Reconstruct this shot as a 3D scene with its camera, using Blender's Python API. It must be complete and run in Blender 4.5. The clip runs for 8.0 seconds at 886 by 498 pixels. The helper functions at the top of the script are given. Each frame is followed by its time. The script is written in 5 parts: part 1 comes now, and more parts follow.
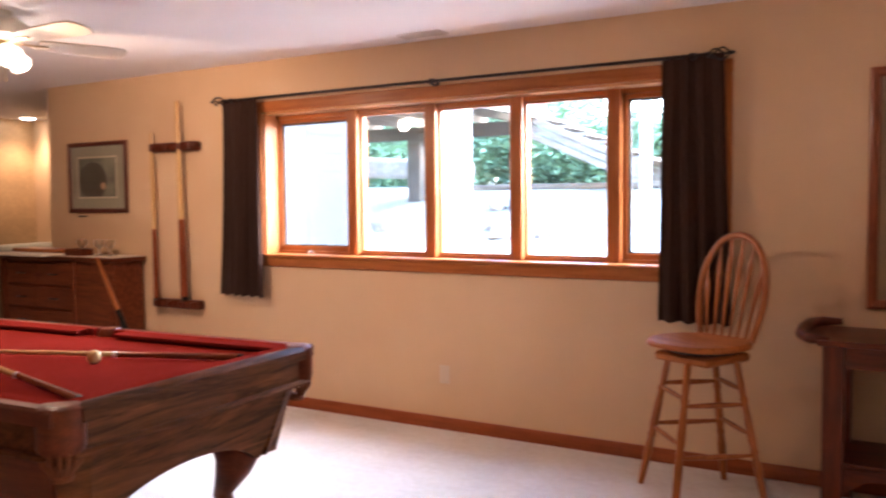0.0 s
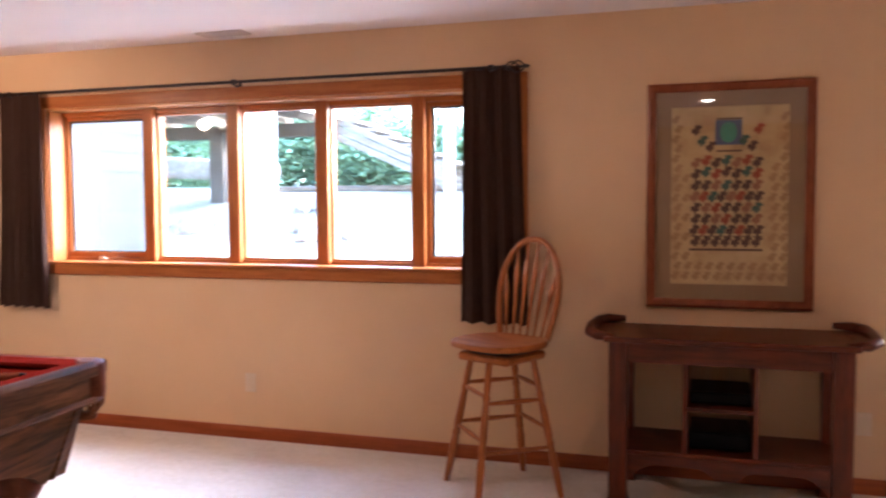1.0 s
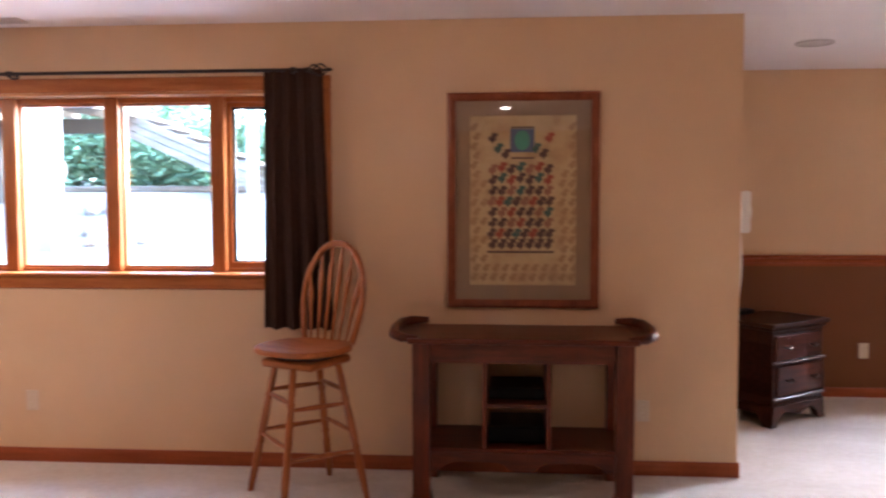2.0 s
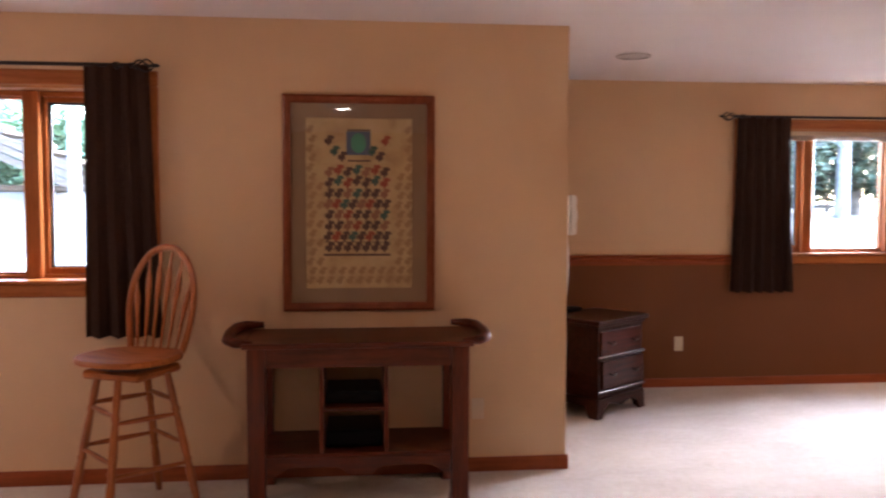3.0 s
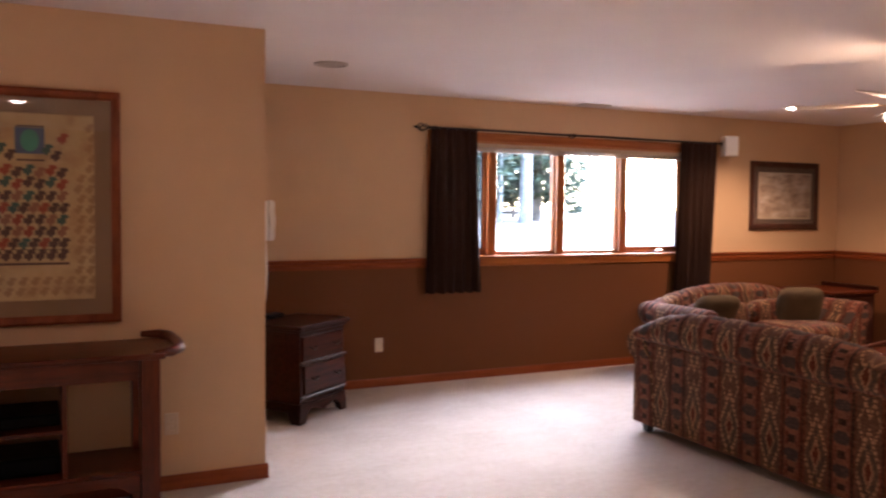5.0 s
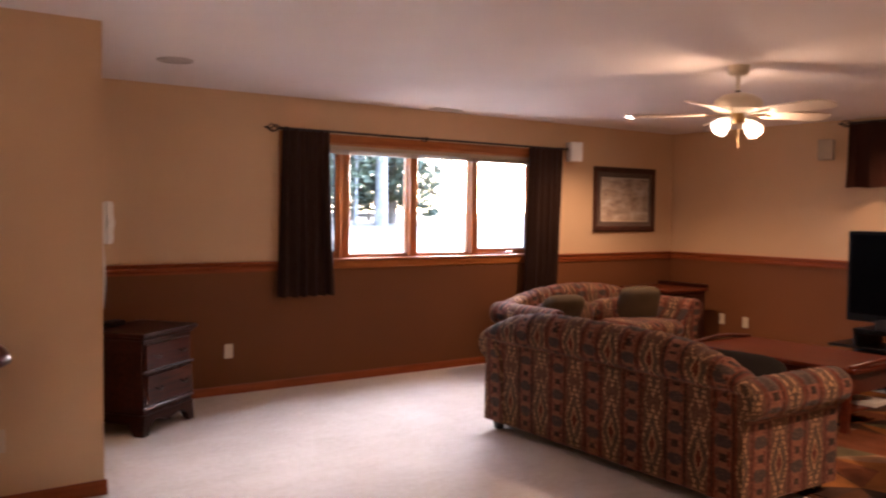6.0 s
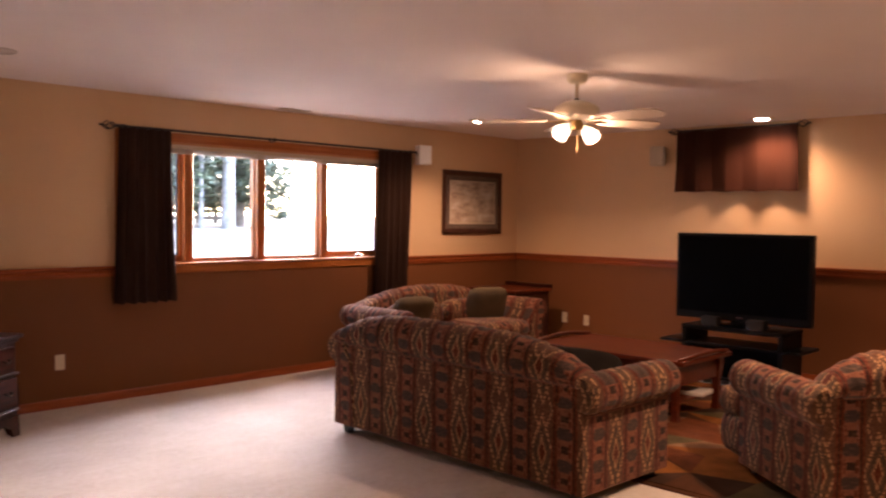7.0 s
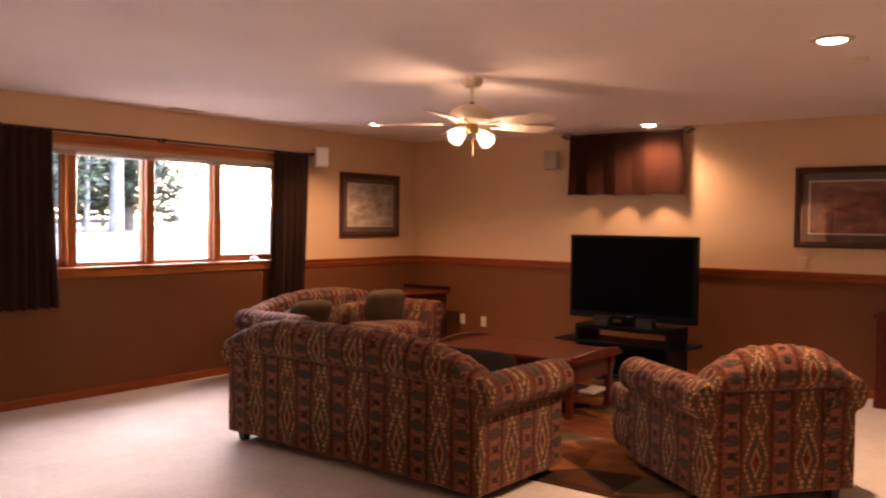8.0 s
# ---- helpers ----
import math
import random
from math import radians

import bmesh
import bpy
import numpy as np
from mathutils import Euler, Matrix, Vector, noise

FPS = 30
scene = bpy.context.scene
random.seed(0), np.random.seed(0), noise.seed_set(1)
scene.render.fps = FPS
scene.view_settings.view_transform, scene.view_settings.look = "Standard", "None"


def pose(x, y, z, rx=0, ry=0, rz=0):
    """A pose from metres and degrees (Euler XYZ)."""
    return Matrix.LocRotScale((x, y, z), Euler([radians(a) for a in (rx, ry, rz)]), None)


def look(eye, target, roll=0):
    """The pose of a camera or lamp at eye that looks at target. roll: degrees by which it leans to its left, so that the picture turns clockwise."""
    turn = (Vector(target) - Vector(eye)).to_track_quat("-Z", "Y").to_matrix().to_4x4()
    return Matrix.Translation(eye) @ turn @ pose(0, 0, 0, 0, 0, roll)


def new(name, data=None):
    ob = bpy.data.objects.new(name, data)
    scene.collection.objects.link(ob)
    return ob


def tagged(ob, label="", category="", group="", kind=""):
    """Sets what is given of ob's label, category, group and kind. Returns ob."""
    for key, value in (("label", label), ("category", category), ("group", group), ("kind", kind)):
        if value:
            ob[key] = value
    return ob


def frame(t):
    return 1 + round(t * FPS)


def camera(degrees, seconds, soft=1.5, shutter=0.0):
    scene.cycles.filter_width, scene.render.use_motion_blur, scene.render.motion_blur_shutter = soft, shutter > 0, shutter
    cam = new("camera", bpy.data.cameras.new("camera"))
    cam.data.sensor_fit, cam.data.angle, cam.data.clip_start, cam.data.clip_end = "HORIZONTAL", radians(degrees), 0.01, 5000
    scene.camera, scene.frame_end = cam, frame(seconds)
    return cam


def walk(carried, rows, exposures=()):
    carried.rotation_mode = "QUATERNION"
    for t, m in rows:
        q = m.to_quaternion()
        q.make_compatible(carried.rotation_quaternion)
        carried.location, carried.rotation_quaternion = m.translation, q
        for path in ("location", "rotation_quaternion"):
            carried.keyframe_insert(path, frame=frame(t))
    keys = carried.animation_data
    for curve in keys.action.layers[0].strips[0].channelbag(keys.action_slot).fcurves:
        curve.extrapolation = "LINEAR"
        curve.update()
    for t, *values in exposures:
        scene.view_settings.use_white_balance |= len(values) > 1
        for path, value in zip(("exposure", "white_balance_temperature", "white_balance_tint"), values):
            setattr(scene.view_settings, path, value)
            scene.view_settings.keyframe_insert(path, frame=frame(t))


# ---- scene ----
cam = camera(55.83, 8.0, soft=2.2, shutter=0.5)
# seconds, eye, yaw, pitch, roll
PATH = [
    (0.0, 0.7552, 0.1167, 1.4227, 30.726, -3.104, 0.488),
    (0.5, 0.7616, 0.1123, 1.4394, 24.066, -3.184, 0.415),
    (1.0, 0.7702, 0.1087, 1.4532, 17.650, -3.238, 0.325),
    (1.5, 0.7807, 0.1058, 1.4642, 11.327, -3.266, 0.222),
    (2.0, 0.7928, 0.1035, 1.4728, 4.559, -3.267, 0.109),
    (3.5, 0.8351, 0.0988, 1.4864, -10.947, -3.113, -0.251),
    (4.0, 0.8501, 0.0975, 1.4877, -15.916, -3.015, -0.365),
    (4.5, 0.8650, 0.0961, 1.4880, -21.057, -2.898, -0.470),
    (6.0, 0.9060, 0.0898, 1.4847, -35.765, -2.463, -0.695),
    (6.5, 0.9172, 0.0866, 1.4831, -41.080, -2.306, -0.727),
    (7.0, 0.9267, 0.0826, 1.4818, -45.866, -2.151, -0.731),
    (7.5, 0.9341, 0.0776, 1.4809, -49.337, -2.006, -0.704),
    (8.0, 0.9391, 0.0716, 1.4808, -52.748, -1.876, -0.642),
]
EXPOSURES = [(0.0, 6.20, 5500, 16), (2.0, 6.14, 5250, 16), (3.5, 5.82, 5750, 21), (4.5, 5.76, 5750, 22), (6.5, 5.45, 6250, 27), (8.0, 5.53, 6850, 33)]
walk(cam, [(t, pose(x, y, z, 90 + pitch, roll, yaw)) for t, x, y, z, yaw, pitch, roll in PATH], EXPOSURES)

# ---- light ----
world = bpy.data.worlds.new("sky")
scene.world = world
world.use_nodes = True
wt = world.node_tree
sky = wt.nodes.new("ShaderNodeTexSky")
sky.sky_type, sky.sun_disc = "NISHITA", False
sky.sun_elevation, sky.sun_rotation = radians(27), radians(50)
sky.air_density, sky.dust_density = 1.0, 1.1
wt.nodes["Background"].inputs["Strength"].default_value = 0.13
wt.links.new(sky.outputs[0], wt.nodes["Background"].inputs["Color"])
sun = new("sun", bpy.data.lights.new("sun", "SUN"))
sun.data.energy, sun.data.angle, sun.data.color = 0.50, radians(56), (1.0, 0.97, 0.93)
sun.matrix_basis = look((0, 0, 20), (-0.683, -0.573, 19.546))
WARM = (1.0, 0.64, 0.37)

# ---- materials ----


def nodes_of(name):
    m = bpy.data.materials.new(name)
    m.use_nodes = True
    nt = m.node_tree
    return m, nt, nt.nodes["Principled BSDF"]


def ramp(nt, stops, interp="LINEAR"):
    r = nt.nodes.new("ShaderNodeValToRGB")
    r.color_ramp.interpolation = interp
    el = r.color_ramp.elements
    while len(el) < len(stops):
        el.new(0.5)
    for e, (p, c) in zip(el, stops):
        e.position, e.color = p, (*c, 1)
    return r


def noise_tex(nt, scale, detail=4.0, stretch=(1, 1, 1), coord="Object", rough=0.55):
    tc, mp, n = nt.nodes.new("ShaderNodeTexCoord"), nt.nodes.new("ShaderNodeMapping"), nt.nodes.new("ShaderNodeTexNoise")
    mp.inputs["Scale"].default_value = stretch
    n.inputs["Scale"].default_value, n.inputs["Detail"].default_value, n.inputs["Roughness"].default_value = scale, detail, rough
    nt.links.new(tc.outputs[coord], mp.inputs["Vector"])
    nt.links.new(mp.outputs[0], n.inputs["Vector"])
    return n


def bump(nt, p, height, strength, dist):
    b = nt.nodes.new("ShaderNodeBump")
    b.inputs["Strength"].default_value, b.inputs["Distance"].default_value = strength, dist
    nt.links.new(height, b.inputs["Height"])
    nt.links.new(b.outputs[0], p.inputs["Normal"])


def surface(name, color, rough=0.6, metal=0.0, vary=0.12, scale=3.0, fine=60.0, relief=0.15, dist=0.002, stretch=(1, 1, 1), spec=0.5):
    """A plain surface with slow stains, fine grain and slight relief."""
    m, nt, p = nodes_of(name)
    a, b = noise_tex(nt, scale, 3.0, stretch), noise_tex(nt, fine, 3.0, stretch)
    lo, hi = [max(0, c * (1 - vary)) for c in color], [min(1, c * (1 + vary)) for c in color]
    ra = ramp(nt, [(0.3, lo), (0.7, hi)])
    nt.links.new(a.outputs[0], ra.inputs[0])
    mx = nt.nodes.new("ShaderNodeMix")
    mx.data_type, mx.blend_type = "RGBA", "OVERLAY"
    mx.inputs[0].default_value = min(1.0, vary * 1.5)
    nt.links.new(ra.outputs[0], mx.inputs[6])
    nt.links.new(b.outputs[0], mx.inputs[7])
    nt.links.new(mx.outputs[2], p.inputs["Base Color"])
    p.inputs["Roughness"].default_value, p.inputs["Metallic"].default_value = rough, metal
    p.inputs["Specular IOR Level"].default_value = spec
    if relief:
        bump(nt, p, b.outputs[0], relief, dist)
    return m


def wood(name, dark, light, stretch=(1, 14, 14), scale=2.2, rough=0.35, coat=0.2, twist=0.0, spec=0.2):
    """Stained wood: long grain streaks, pores and a varnish."""
    m, nt, p = nodes_of(name)
    a, b = noise_tex(nt, scale, 6.0, stretch, rough=0.65), noise_tex(nt, scale * 14, 3.0, stretch)
    a.inputs["Distortion"].default_value = twist
    r = ramp(nt, [(0.28, dark), (0.5, [(x + y) / 2 for x, y in zip(dark, light)]), (0.74, light)])
    nt.links.new(a.outputs[0], r.inputs[0])
    mx = nt.nodes.new("ShaderNodeMix")
    mx.data_type, mx.blend_type = "RGBA", "OVERLAY"
    mx.inputs[0].default_value = 0.35
    nt.links.new(r.outputs[0], mx.inputs[6])
    nt.links.new(b.outputs[0], mx.inputs[7])
    nt.links.new(mx.outputs[2], p.inputs["Base Color"])
    p.inputs["Roughness"].default_value = rough
    p.inputs["Coat Weight"].default_value, p.inputs["Coat Roughness"].default_value = coat * 0.5, 0.2
    p.inputs["Specular IOR Level"].default_value = spec
    bump(nt, p, b.outputs[0], 0.12, 0.001)
    return m


def glow(name, color, strength):
    m, nt, p = nodes_of(name)
    p.inputs["Base Color"].default_value = (*color, 1)
    p.inputs["Emission Color"].default_value = (*color, 1)
    p.inputs["Emission Strength"].default_value = strength
    return m


def glass(name, tint=(1, 1, 1), rough=0.0):
    m, nt, p = nodes_of(name)
    p.inputs["Base Color"].default_value = (*tint, 1)
    p.inputs["Transmission Weight"].default_value, p.inputs["Roughness"].default_value, p.inputs["IOR"].default_value = 1.0, rough, 1.45
    return m


def kilim(name):
    """Woven upholstery: rust and brown stripes with chains of tan diamonds and small blocks. UV in metres."""
    m, nt, p = nodes_of(name)
    L = nt.links.new
    tc, sep = nt.nodes.new("ShaderNodeTexCoord"), nt.nodes.new("ShaderNodeSeparateXYZ")
    L(tc.outputs["UV"], sep.inputs[0])

    def op(kind, a, b=None, c=None):
        n = nt.nodes.new("ShaderNodeMath")
        n.operation = kind
        for i, v in enumerate((a, b, c)):
            if v is None:
                continue
            if isinstance(v, (int, float)):
                n.inputs[i].default_value = v
            else:
                L(v, n.inputs[i])
        return n.outputs[0]

    def mix(f, a, b):
        n = nt.nodes.new("ShaderNodeMix")
        n.data_type = "RGBA"
        L(f, n.inputs[0])
        for i, v in ((6, a), (7, b)):
            if isinstance(v, tuple):
                n.inputs[i].default_value = (*v, 1)
            else:
                L(v, n.inputs[i])
        return n.outputs[2]

    def tri(v, period):
        return op("MULTIPLY", op("ABSOLUTE", op("SUBTRACT", op("FRACT", op("DIVIDE", v, period)), 0.5)), 2.0)

    # stair-stepped coordinates, as in a coarse weave
    wob = noise_tex(nt, 14.0, 3.0)
    wv = op("MULTIPLY", op("SUBTRACT", wob.outputs[0], 0.5), 0.008)
    us, vs = op("SNAP", op("ADD", sep.outputs[0], wv), 0.008), op("SNAP", op("SUBTRACT", sep.outputs[1], op("MULTIPLY", wv, 1.6)), 0.008)
    a, d, d2 = tri(us, 0.31), tri(vs, 0.47), tri(op("ADD", vs, 0.05), 0.165)
    red, dark, tan, taupe, slate, pink, olive = (0.088, 0.0145, 0.005), (0.022, 0.009, 0.006), (0.37, 0.205, 0.10), (0.088, 0.039, 0.020), (0.045, 0.029, 0.023), (0.175, 0.064, 0.034), (0.085, 0.046, 0.022)

    def both(*conditions):
        out = conditions[0]
        for c in conditions[1:]:
            out = op("MULTIPLY", out, c)
        return out

    def near(v, centre, width):
        return op("LESS_THAN", op("ABSOLUTE", op("SUBTRACT", v, centre)), width)
    # a broad taupe band, a wide red stripe, a narrow rosy band
    col = mix(op("GREATER_THAN", a, 0.46), taupe, red)
    col = mix(op("GREATER_THAN", a, 0.70), col, pink)
    col = mix(near(a, 0.585, 0.03), col, dark)
    # rungs of paler picks across the red stripe
    rung = both(op("LESS_THAN", tri(vs, 0.048), 0.4), near(a, 0.50, 0.035))
    col = mix(op("MULTIPLY", rung, 0.4), col, pink)
    # beaded diamonds and the crossed lines between them
    beads = op("GREATER_THAN", tri(vs, 0.028), 0.28)
    band = op("LESS_THAN", a, 0.45)
    dia = op("ADD", op("MULTIPLY", a, 1.75), d)
    cross = op("ADD", op("MULTIPLY", a, 1.75), op("SUBTRACT", 1.0, d))
    col = mix(both(op("LESS_THAN", dia, 0.78), band), col, olive)
    for v, centre, width in ((dia, 0.86, 0.07), (cross, 0.72, 0.05)):
        col = mix(both(near(v, centre, width), band, beads), col, tan)
    col = mix(both(near(dia, 0.58, 0.05), band), col, slate)
    col = mix(both(op("LESS_THAN", dia, 0.36), band), col, tan)
    col = mix(both(op("LESS_THAN", dia, 0.27), band), col, red)
    # blocks up the rosy band: slate steps between rosy squares with a dark eye
    b1 = op("SUBTRACT", 1.0, a)
    for la, lb, c in ((0.32, 0.24, slate), (0.22, 0.36, slate)):
        col = mix(both(op("LESS_THAN", b1, la), op("LESS_THAN", d2, lb)), col, c)
    col = mix(both(op("LESS_THAN", b1, 0.15), op("GREATER_THAN", d2, 0.78)), col, dark)
    col = mix(both(near(b1, 0.22, 0.03), near(d2, 0.72, 0.2)), col, red)
    # pale picks and dark slubs over all
    slub = noise_tex(nt, 60.0, 3.0, (0.6, 0.6, 2.2))
    col = mix(op("MULTIPLY", op("GREATER_THAN", slub.outputs[0], 0.57), 0.22), col, (0.23, 0.12, 0.06))
    col = mix(op("MULTIPLY", op("LESS_THAN", slub.outputs[0], 0.42), 0.28), col, dark)
    n = noise_tex(nt, 7.0, 4.0)
    hs = nt.nodes.new("ShaderNodeMix")
    hs.data_type, hs.blend_type = "RGBA", "OVERLAY"
    hs.inputs[0].default_value = 0.45
    L(col, hs.inputs[6]), L(n.outputs[0], hs.inputs[7])
    L(hs.outputs[2], p.inputs["Base Color"])
    p.inputs["Roughness"].default_value, p.inputs["Sheen Weight"].default_value = 0.9, 0.08
    p.inputs["Specular IOR Level"].default_value = 0.2
    w = noise_tex(nt, 260.0, 2.0)
    bump(nt, p, w.outputs[0], 0.4, 0.002)
    return m


def carpet_material():
    m, nt, p = nodes_of("carpet")
    a, b, c = noise_tex(nt, 1.3, 3.0), noise_tex(nt, 26.0, 4.0), noise_tex(nt, 190.0, 3.0)
    r = ramp(nt, [(0.3, (0.57, 0.525, 0.48)), (0.7, (0.67, 0.625, 0.58))])
    nt.links.new(a.outputs[0], r.inputs[0])
    prev = r.outputs[0]
    e = noise_tex(nt, 4.5, 4.0, (1.0, 2.2, 1.0), rough=0.65)
    for tex, f in ((e, 0.16), (b, 0.22), (c, 0.4)):
        mx = nt.nodes.new("ShaderNodeMix")
        mx.data_type, mx.blend_type = "RGBA", "OVERLAY"
        mx.inputs[0].default_value = f
        nt.links.new(prev, mx.inputs[6]), nt.links.new(tex.outputs[0], mx.inputs[7])
        prev = mx.outputs[2]
    nt.links.new(prev, p.inputs["Base Color"])
    p.inputs["Roughness"].default_value, p.inputs["Specular IOR Level"].default_value = 1.0, 0.1
    bump(nt, p, c.outputs[0], 0.6, 0.006)
    return m


def wall_material(name, color):
    """Rolled paint with a faint orange-peel relief."""
    return surface(name, color, rough=0.75, vary=0.04, scale=1.2, fine=140.0, relief=0.25, dist=0.0015, spec=0.3)


M_TAN = wall_material("tan_paint", (0.60, 0.405, 0.235))
M_BROWN = wall_material("brown_paint", (0.148, 0.0515, 0.0138))
M_CEIL = surface("ceiling_paint", (0.75, 0.70, 0.685), rough=0.9, vary=0.03, scale=1.0, fine=90, relief=0.4, dist=0.003, spec=0.2)
M_CARPET = carpet_material()
M_OAKX = wood("honey_oak_along_x", (0.24, 0.065, 0.013), (0.42, 0.145, 0.034), (1, 16, 16))
M_OAKZ = wood("honey_oak_upright", (0.24, 0.065, 0.013), (0.42, 0.145, 0.034), (16, 16, 1))
M_TRIMX = wood("reddish_trim_along_x", (0.18, 0.038, 0.009), (0.31, 0.078, 0.020), (1, 16, 16))
M_TRIMY = wood("reddish_trim_along_y", (0.18, 0.038, 0.009), (0.31, 0.078, 0.020), (16, 1, 16))
M_STOOL = wood("golden_oak", (0.22, 0.058, 0.011), (0.40, 0.13, 0.030), (9, 9, 1.2), 3.0, rough=0.28, coat=0.9)
M_SEAT = wood("golden_oak_seat", (0.20, 0.056, 0.011), (0.46, 0.155, 0.032), (1.2, 9, 9), 3.4, rough=0.55, coat=0.0, twist=0.8)
M_CONSOLE = wood("dark_mahogany", (0.030, 0.0060, 0.002), (0.13, 0.026, 0.0075), (1.2, 12, 12), 2.6, rough=0.36, coat=0.08)
M_CONSOLEZ = wood("dark_mahogany_upright", (0.036, 0.0070, 0.0022), (0.15, 0.029, 0.008), (12, 12, 1.2), 2.6, rough=0.36, coat=0.08)
M_EBONY = wood("near_black_mahogany", (0.010, 0.0028, 0.0015), (0.05, 0.011, 0.0045), (1.2, 12, 12), 2.6, rough=0.36, coat=0.1)
M_POOLWOOD = wood("walnut_veneer", (0.014, 0.0046, 0.0018), (0.150, 0.050, 0.0155), (3.0, 0.5, 5.0), 1.5, rough=0.5, coat=0.0, twist=3.4, spec=0.05)
M_POOLEND = wood("cherry_veneer", (0.050, 0.0095, 0.003), (0.15, 0.034, 0.010), (1.0, 8, 9), 2.4, rough=0.36, coat=0.04, spec=0.12)
M_FELT = surface("red_felt", (0.165, 0.0150, 0.0095), rough=1.0, vary=0.08, fine=220, relief=0.3, spec=0.0)
M_CURTAIN = surface("dark_brown_cloth", (0.040, 0.020, 0.014), rough=0.85, vary=0.25, scale=2.0, fine=220, relief=0.4, stretch=(1, 1, 0.2), spec=0.1)
M_VALANCE = surface("russet_cloth", (0.028, 0.0075, 0.003), rough=0.85, vary=0.25, scale=2.0, fine=200, relief=0.4, stretch=(1, 1, 0.2), spec=0.12)
# paler than the other oak: window light under the head, put into the colour
M_LININGLIT = wood("lit_varnished_oak_lining", (0.36, 0.14, 0.045), (0.56, 0.27, 0.11), (1, 16, 16), rough=0.28, coat=1.0)
M_PILLOW = surface("charcoal_cushion_cloth", (0.012, 0.009, 0.007), rough=0.95, vary=0.2, fine=200, relief=0.4, spec=0.1)
M_IRON = surface("dark_bronze", (0.035, 0.028, 0.026), rough=0.4, metal=0.7, fine=80)
M_WHITE = surface("white_plastic", (0.78, 0.75, 0.70), rough=0.4, vary=0.03, relief=0.0)
M_IVORY = surface("ivory_plastic", (0.56, 0.46, 0.32), rough=0.4, vary=0.03, relief=0.0)
M_CHROME = surface("satin_chrome", (0.75, 0.74, 0.72), rough=0.22, metal=1.0, vary=0.03, relief=0.0)
M_BLACK = surface("black_plastic", (0.006, 0.006, 0.0065), spec=0.12, rough=0.4, vary=0.1, relief=0.05)
M_SCREEN = surface("black_screen", (0.002, 0.002, 0.0025), rough=0.25, spec=0.04, vary=0.0, relief=0.0)
M_GLASS = glass("window_glass")
M_KILIM = kilim("kilim_cloth")
M_OLIVE = surface("olive_cushion_cloth", (0.095, 0.068, 0.038), rough=0.95, vary=0.2, fine=200, relief=0.4, spec=0.15)
M_FOOT = surface("black_foot", (0.02, 0.014, 0.012), rough=0.5)
M_REDWOOD = wood("red_cherry", (0.045, 0.0078, 0.0026), (0.125, 0.021, 0.006), (10, 1.2, 10), 2.5, rough=0.33, coat=0.12)
M_CREAM = surface("cream_metal", (0.66, 0.58, 0.44), rough=0.35, vary=0.05, relief=0.0)
M_GREYVENT = surface("grey_grille", (0.36, 0.32, 0.30), rough=0.7, vary=0.1)
M_BULB = glow("lamp_glow", (1.0, 0.84, 0.64), 0.5)
M_LENS = glow("downlight_glow", (1.0, 0.86, 0.66), 1.0)

# ---- mesh helpers ----


def part(name, bm, material, parent=None, label="", smooth=0.0):
    """Links a bmesh as one mesh object under a thing or a part. smooth: the angle in degrees under which edges are rounded in shading."""
    bmesh.ops.recalc_face_normals(bm, faces=bm.faces[:])
    if smooth:
        for f in bm.faces:
            f.smooth = True
        for e in bm.edges:
            if len(e.link_faces) == 2 and e.calc_face_angle(0) > radians(smooth):
                e.smooth = False
    me = bpy.data.meshes.new(name)
    bm.to_mesh(me)
    bm.free()
    me.materials.append(material)
    ob = new(name, me)
    if parent:
        ob.parent = parent
    if label:
        ob["label"] = label
    return ob


def thing(name, m, label, category, group="", kind=""):
    ob = new(name)
    ob.empty_display_size = 0.1
    ob.matrix_basis = m
    return tagged(ob, label, category, group, kind)


def solo(name, bm, material, m, label, category, group="", kind="", smooth=0.0):
    ob = part(name, bm, material, None, "", smooth)
    ob.matrix_basis = m
    return tagged(ob, label, category, group, kind)


def structure(name, bm, material, label, category, parent=None, smooth=0.0):
    ob = part(name, bm, material, parent, "", smooth)
    if parent:
        return ob
    return tagged(ob, label, category, kind="structure")


def box(x0, y0, z0, x1, y1, z1, bev=0.0, bm=None, seg=1):
    out = bm or bmesh.new()
    r = bmesh.ops.create_cube(out, size=1.0)["verts"]
    for v in r:
        v.co = Vector(((x0 + x1) / 2 + v.co.x * (x1 - x0), (y0 + y1) / 2 + v.co.y * (y1 - y0), (z0 + z1) / 2 + v.co.z * (z1 - z0)))
    if bev:
        es = {e for v in r for e in v.link_edges}
        bmesh.ops.bevel(out, geom=list(es), offset=bev, segments=seg, affect="EDGES", profile=0.6)
    return out


def loft(rings, bm=None, close=True, caps=True, loop=False):
    """Joins rings of points by quads. close: each ring is closed; caps: the ends are filled; loop: last ring meets the first."""
    out = bm or bmesh.new()
    vs = [[out.verts.new(p) for p in r] for r in rings]
    n = len(rings[0])
    pairs = list(zip(vs, vs[1:])) + ([(vs[-1], vs[0])] if loop else [])
    for a, b in pairs:
        for i in range(n if close else n - 1):
            j = (i + 1) % n
            out.faces.new((a[i], a[j], b[j], b[i]))
    if caps and close and not loop:
        out.faces.new(vs[0][::-1])
        out.faces.new(vs[-1])
    return out


def lathe(profile, bm=None, seg=16, at=(0, 0, 0)):
    """Turned shape: (radius, height) pairs round z."""
    return loft([[(at[0] + max(r, 1e-4) * math.cos(2 * math.pi * i / seg), at[1] + max(r, 1e-4) * math.sin(2 * math.pi * i / seg), at[2] + z) for i in range(seg)] for r, z in profile], bm)


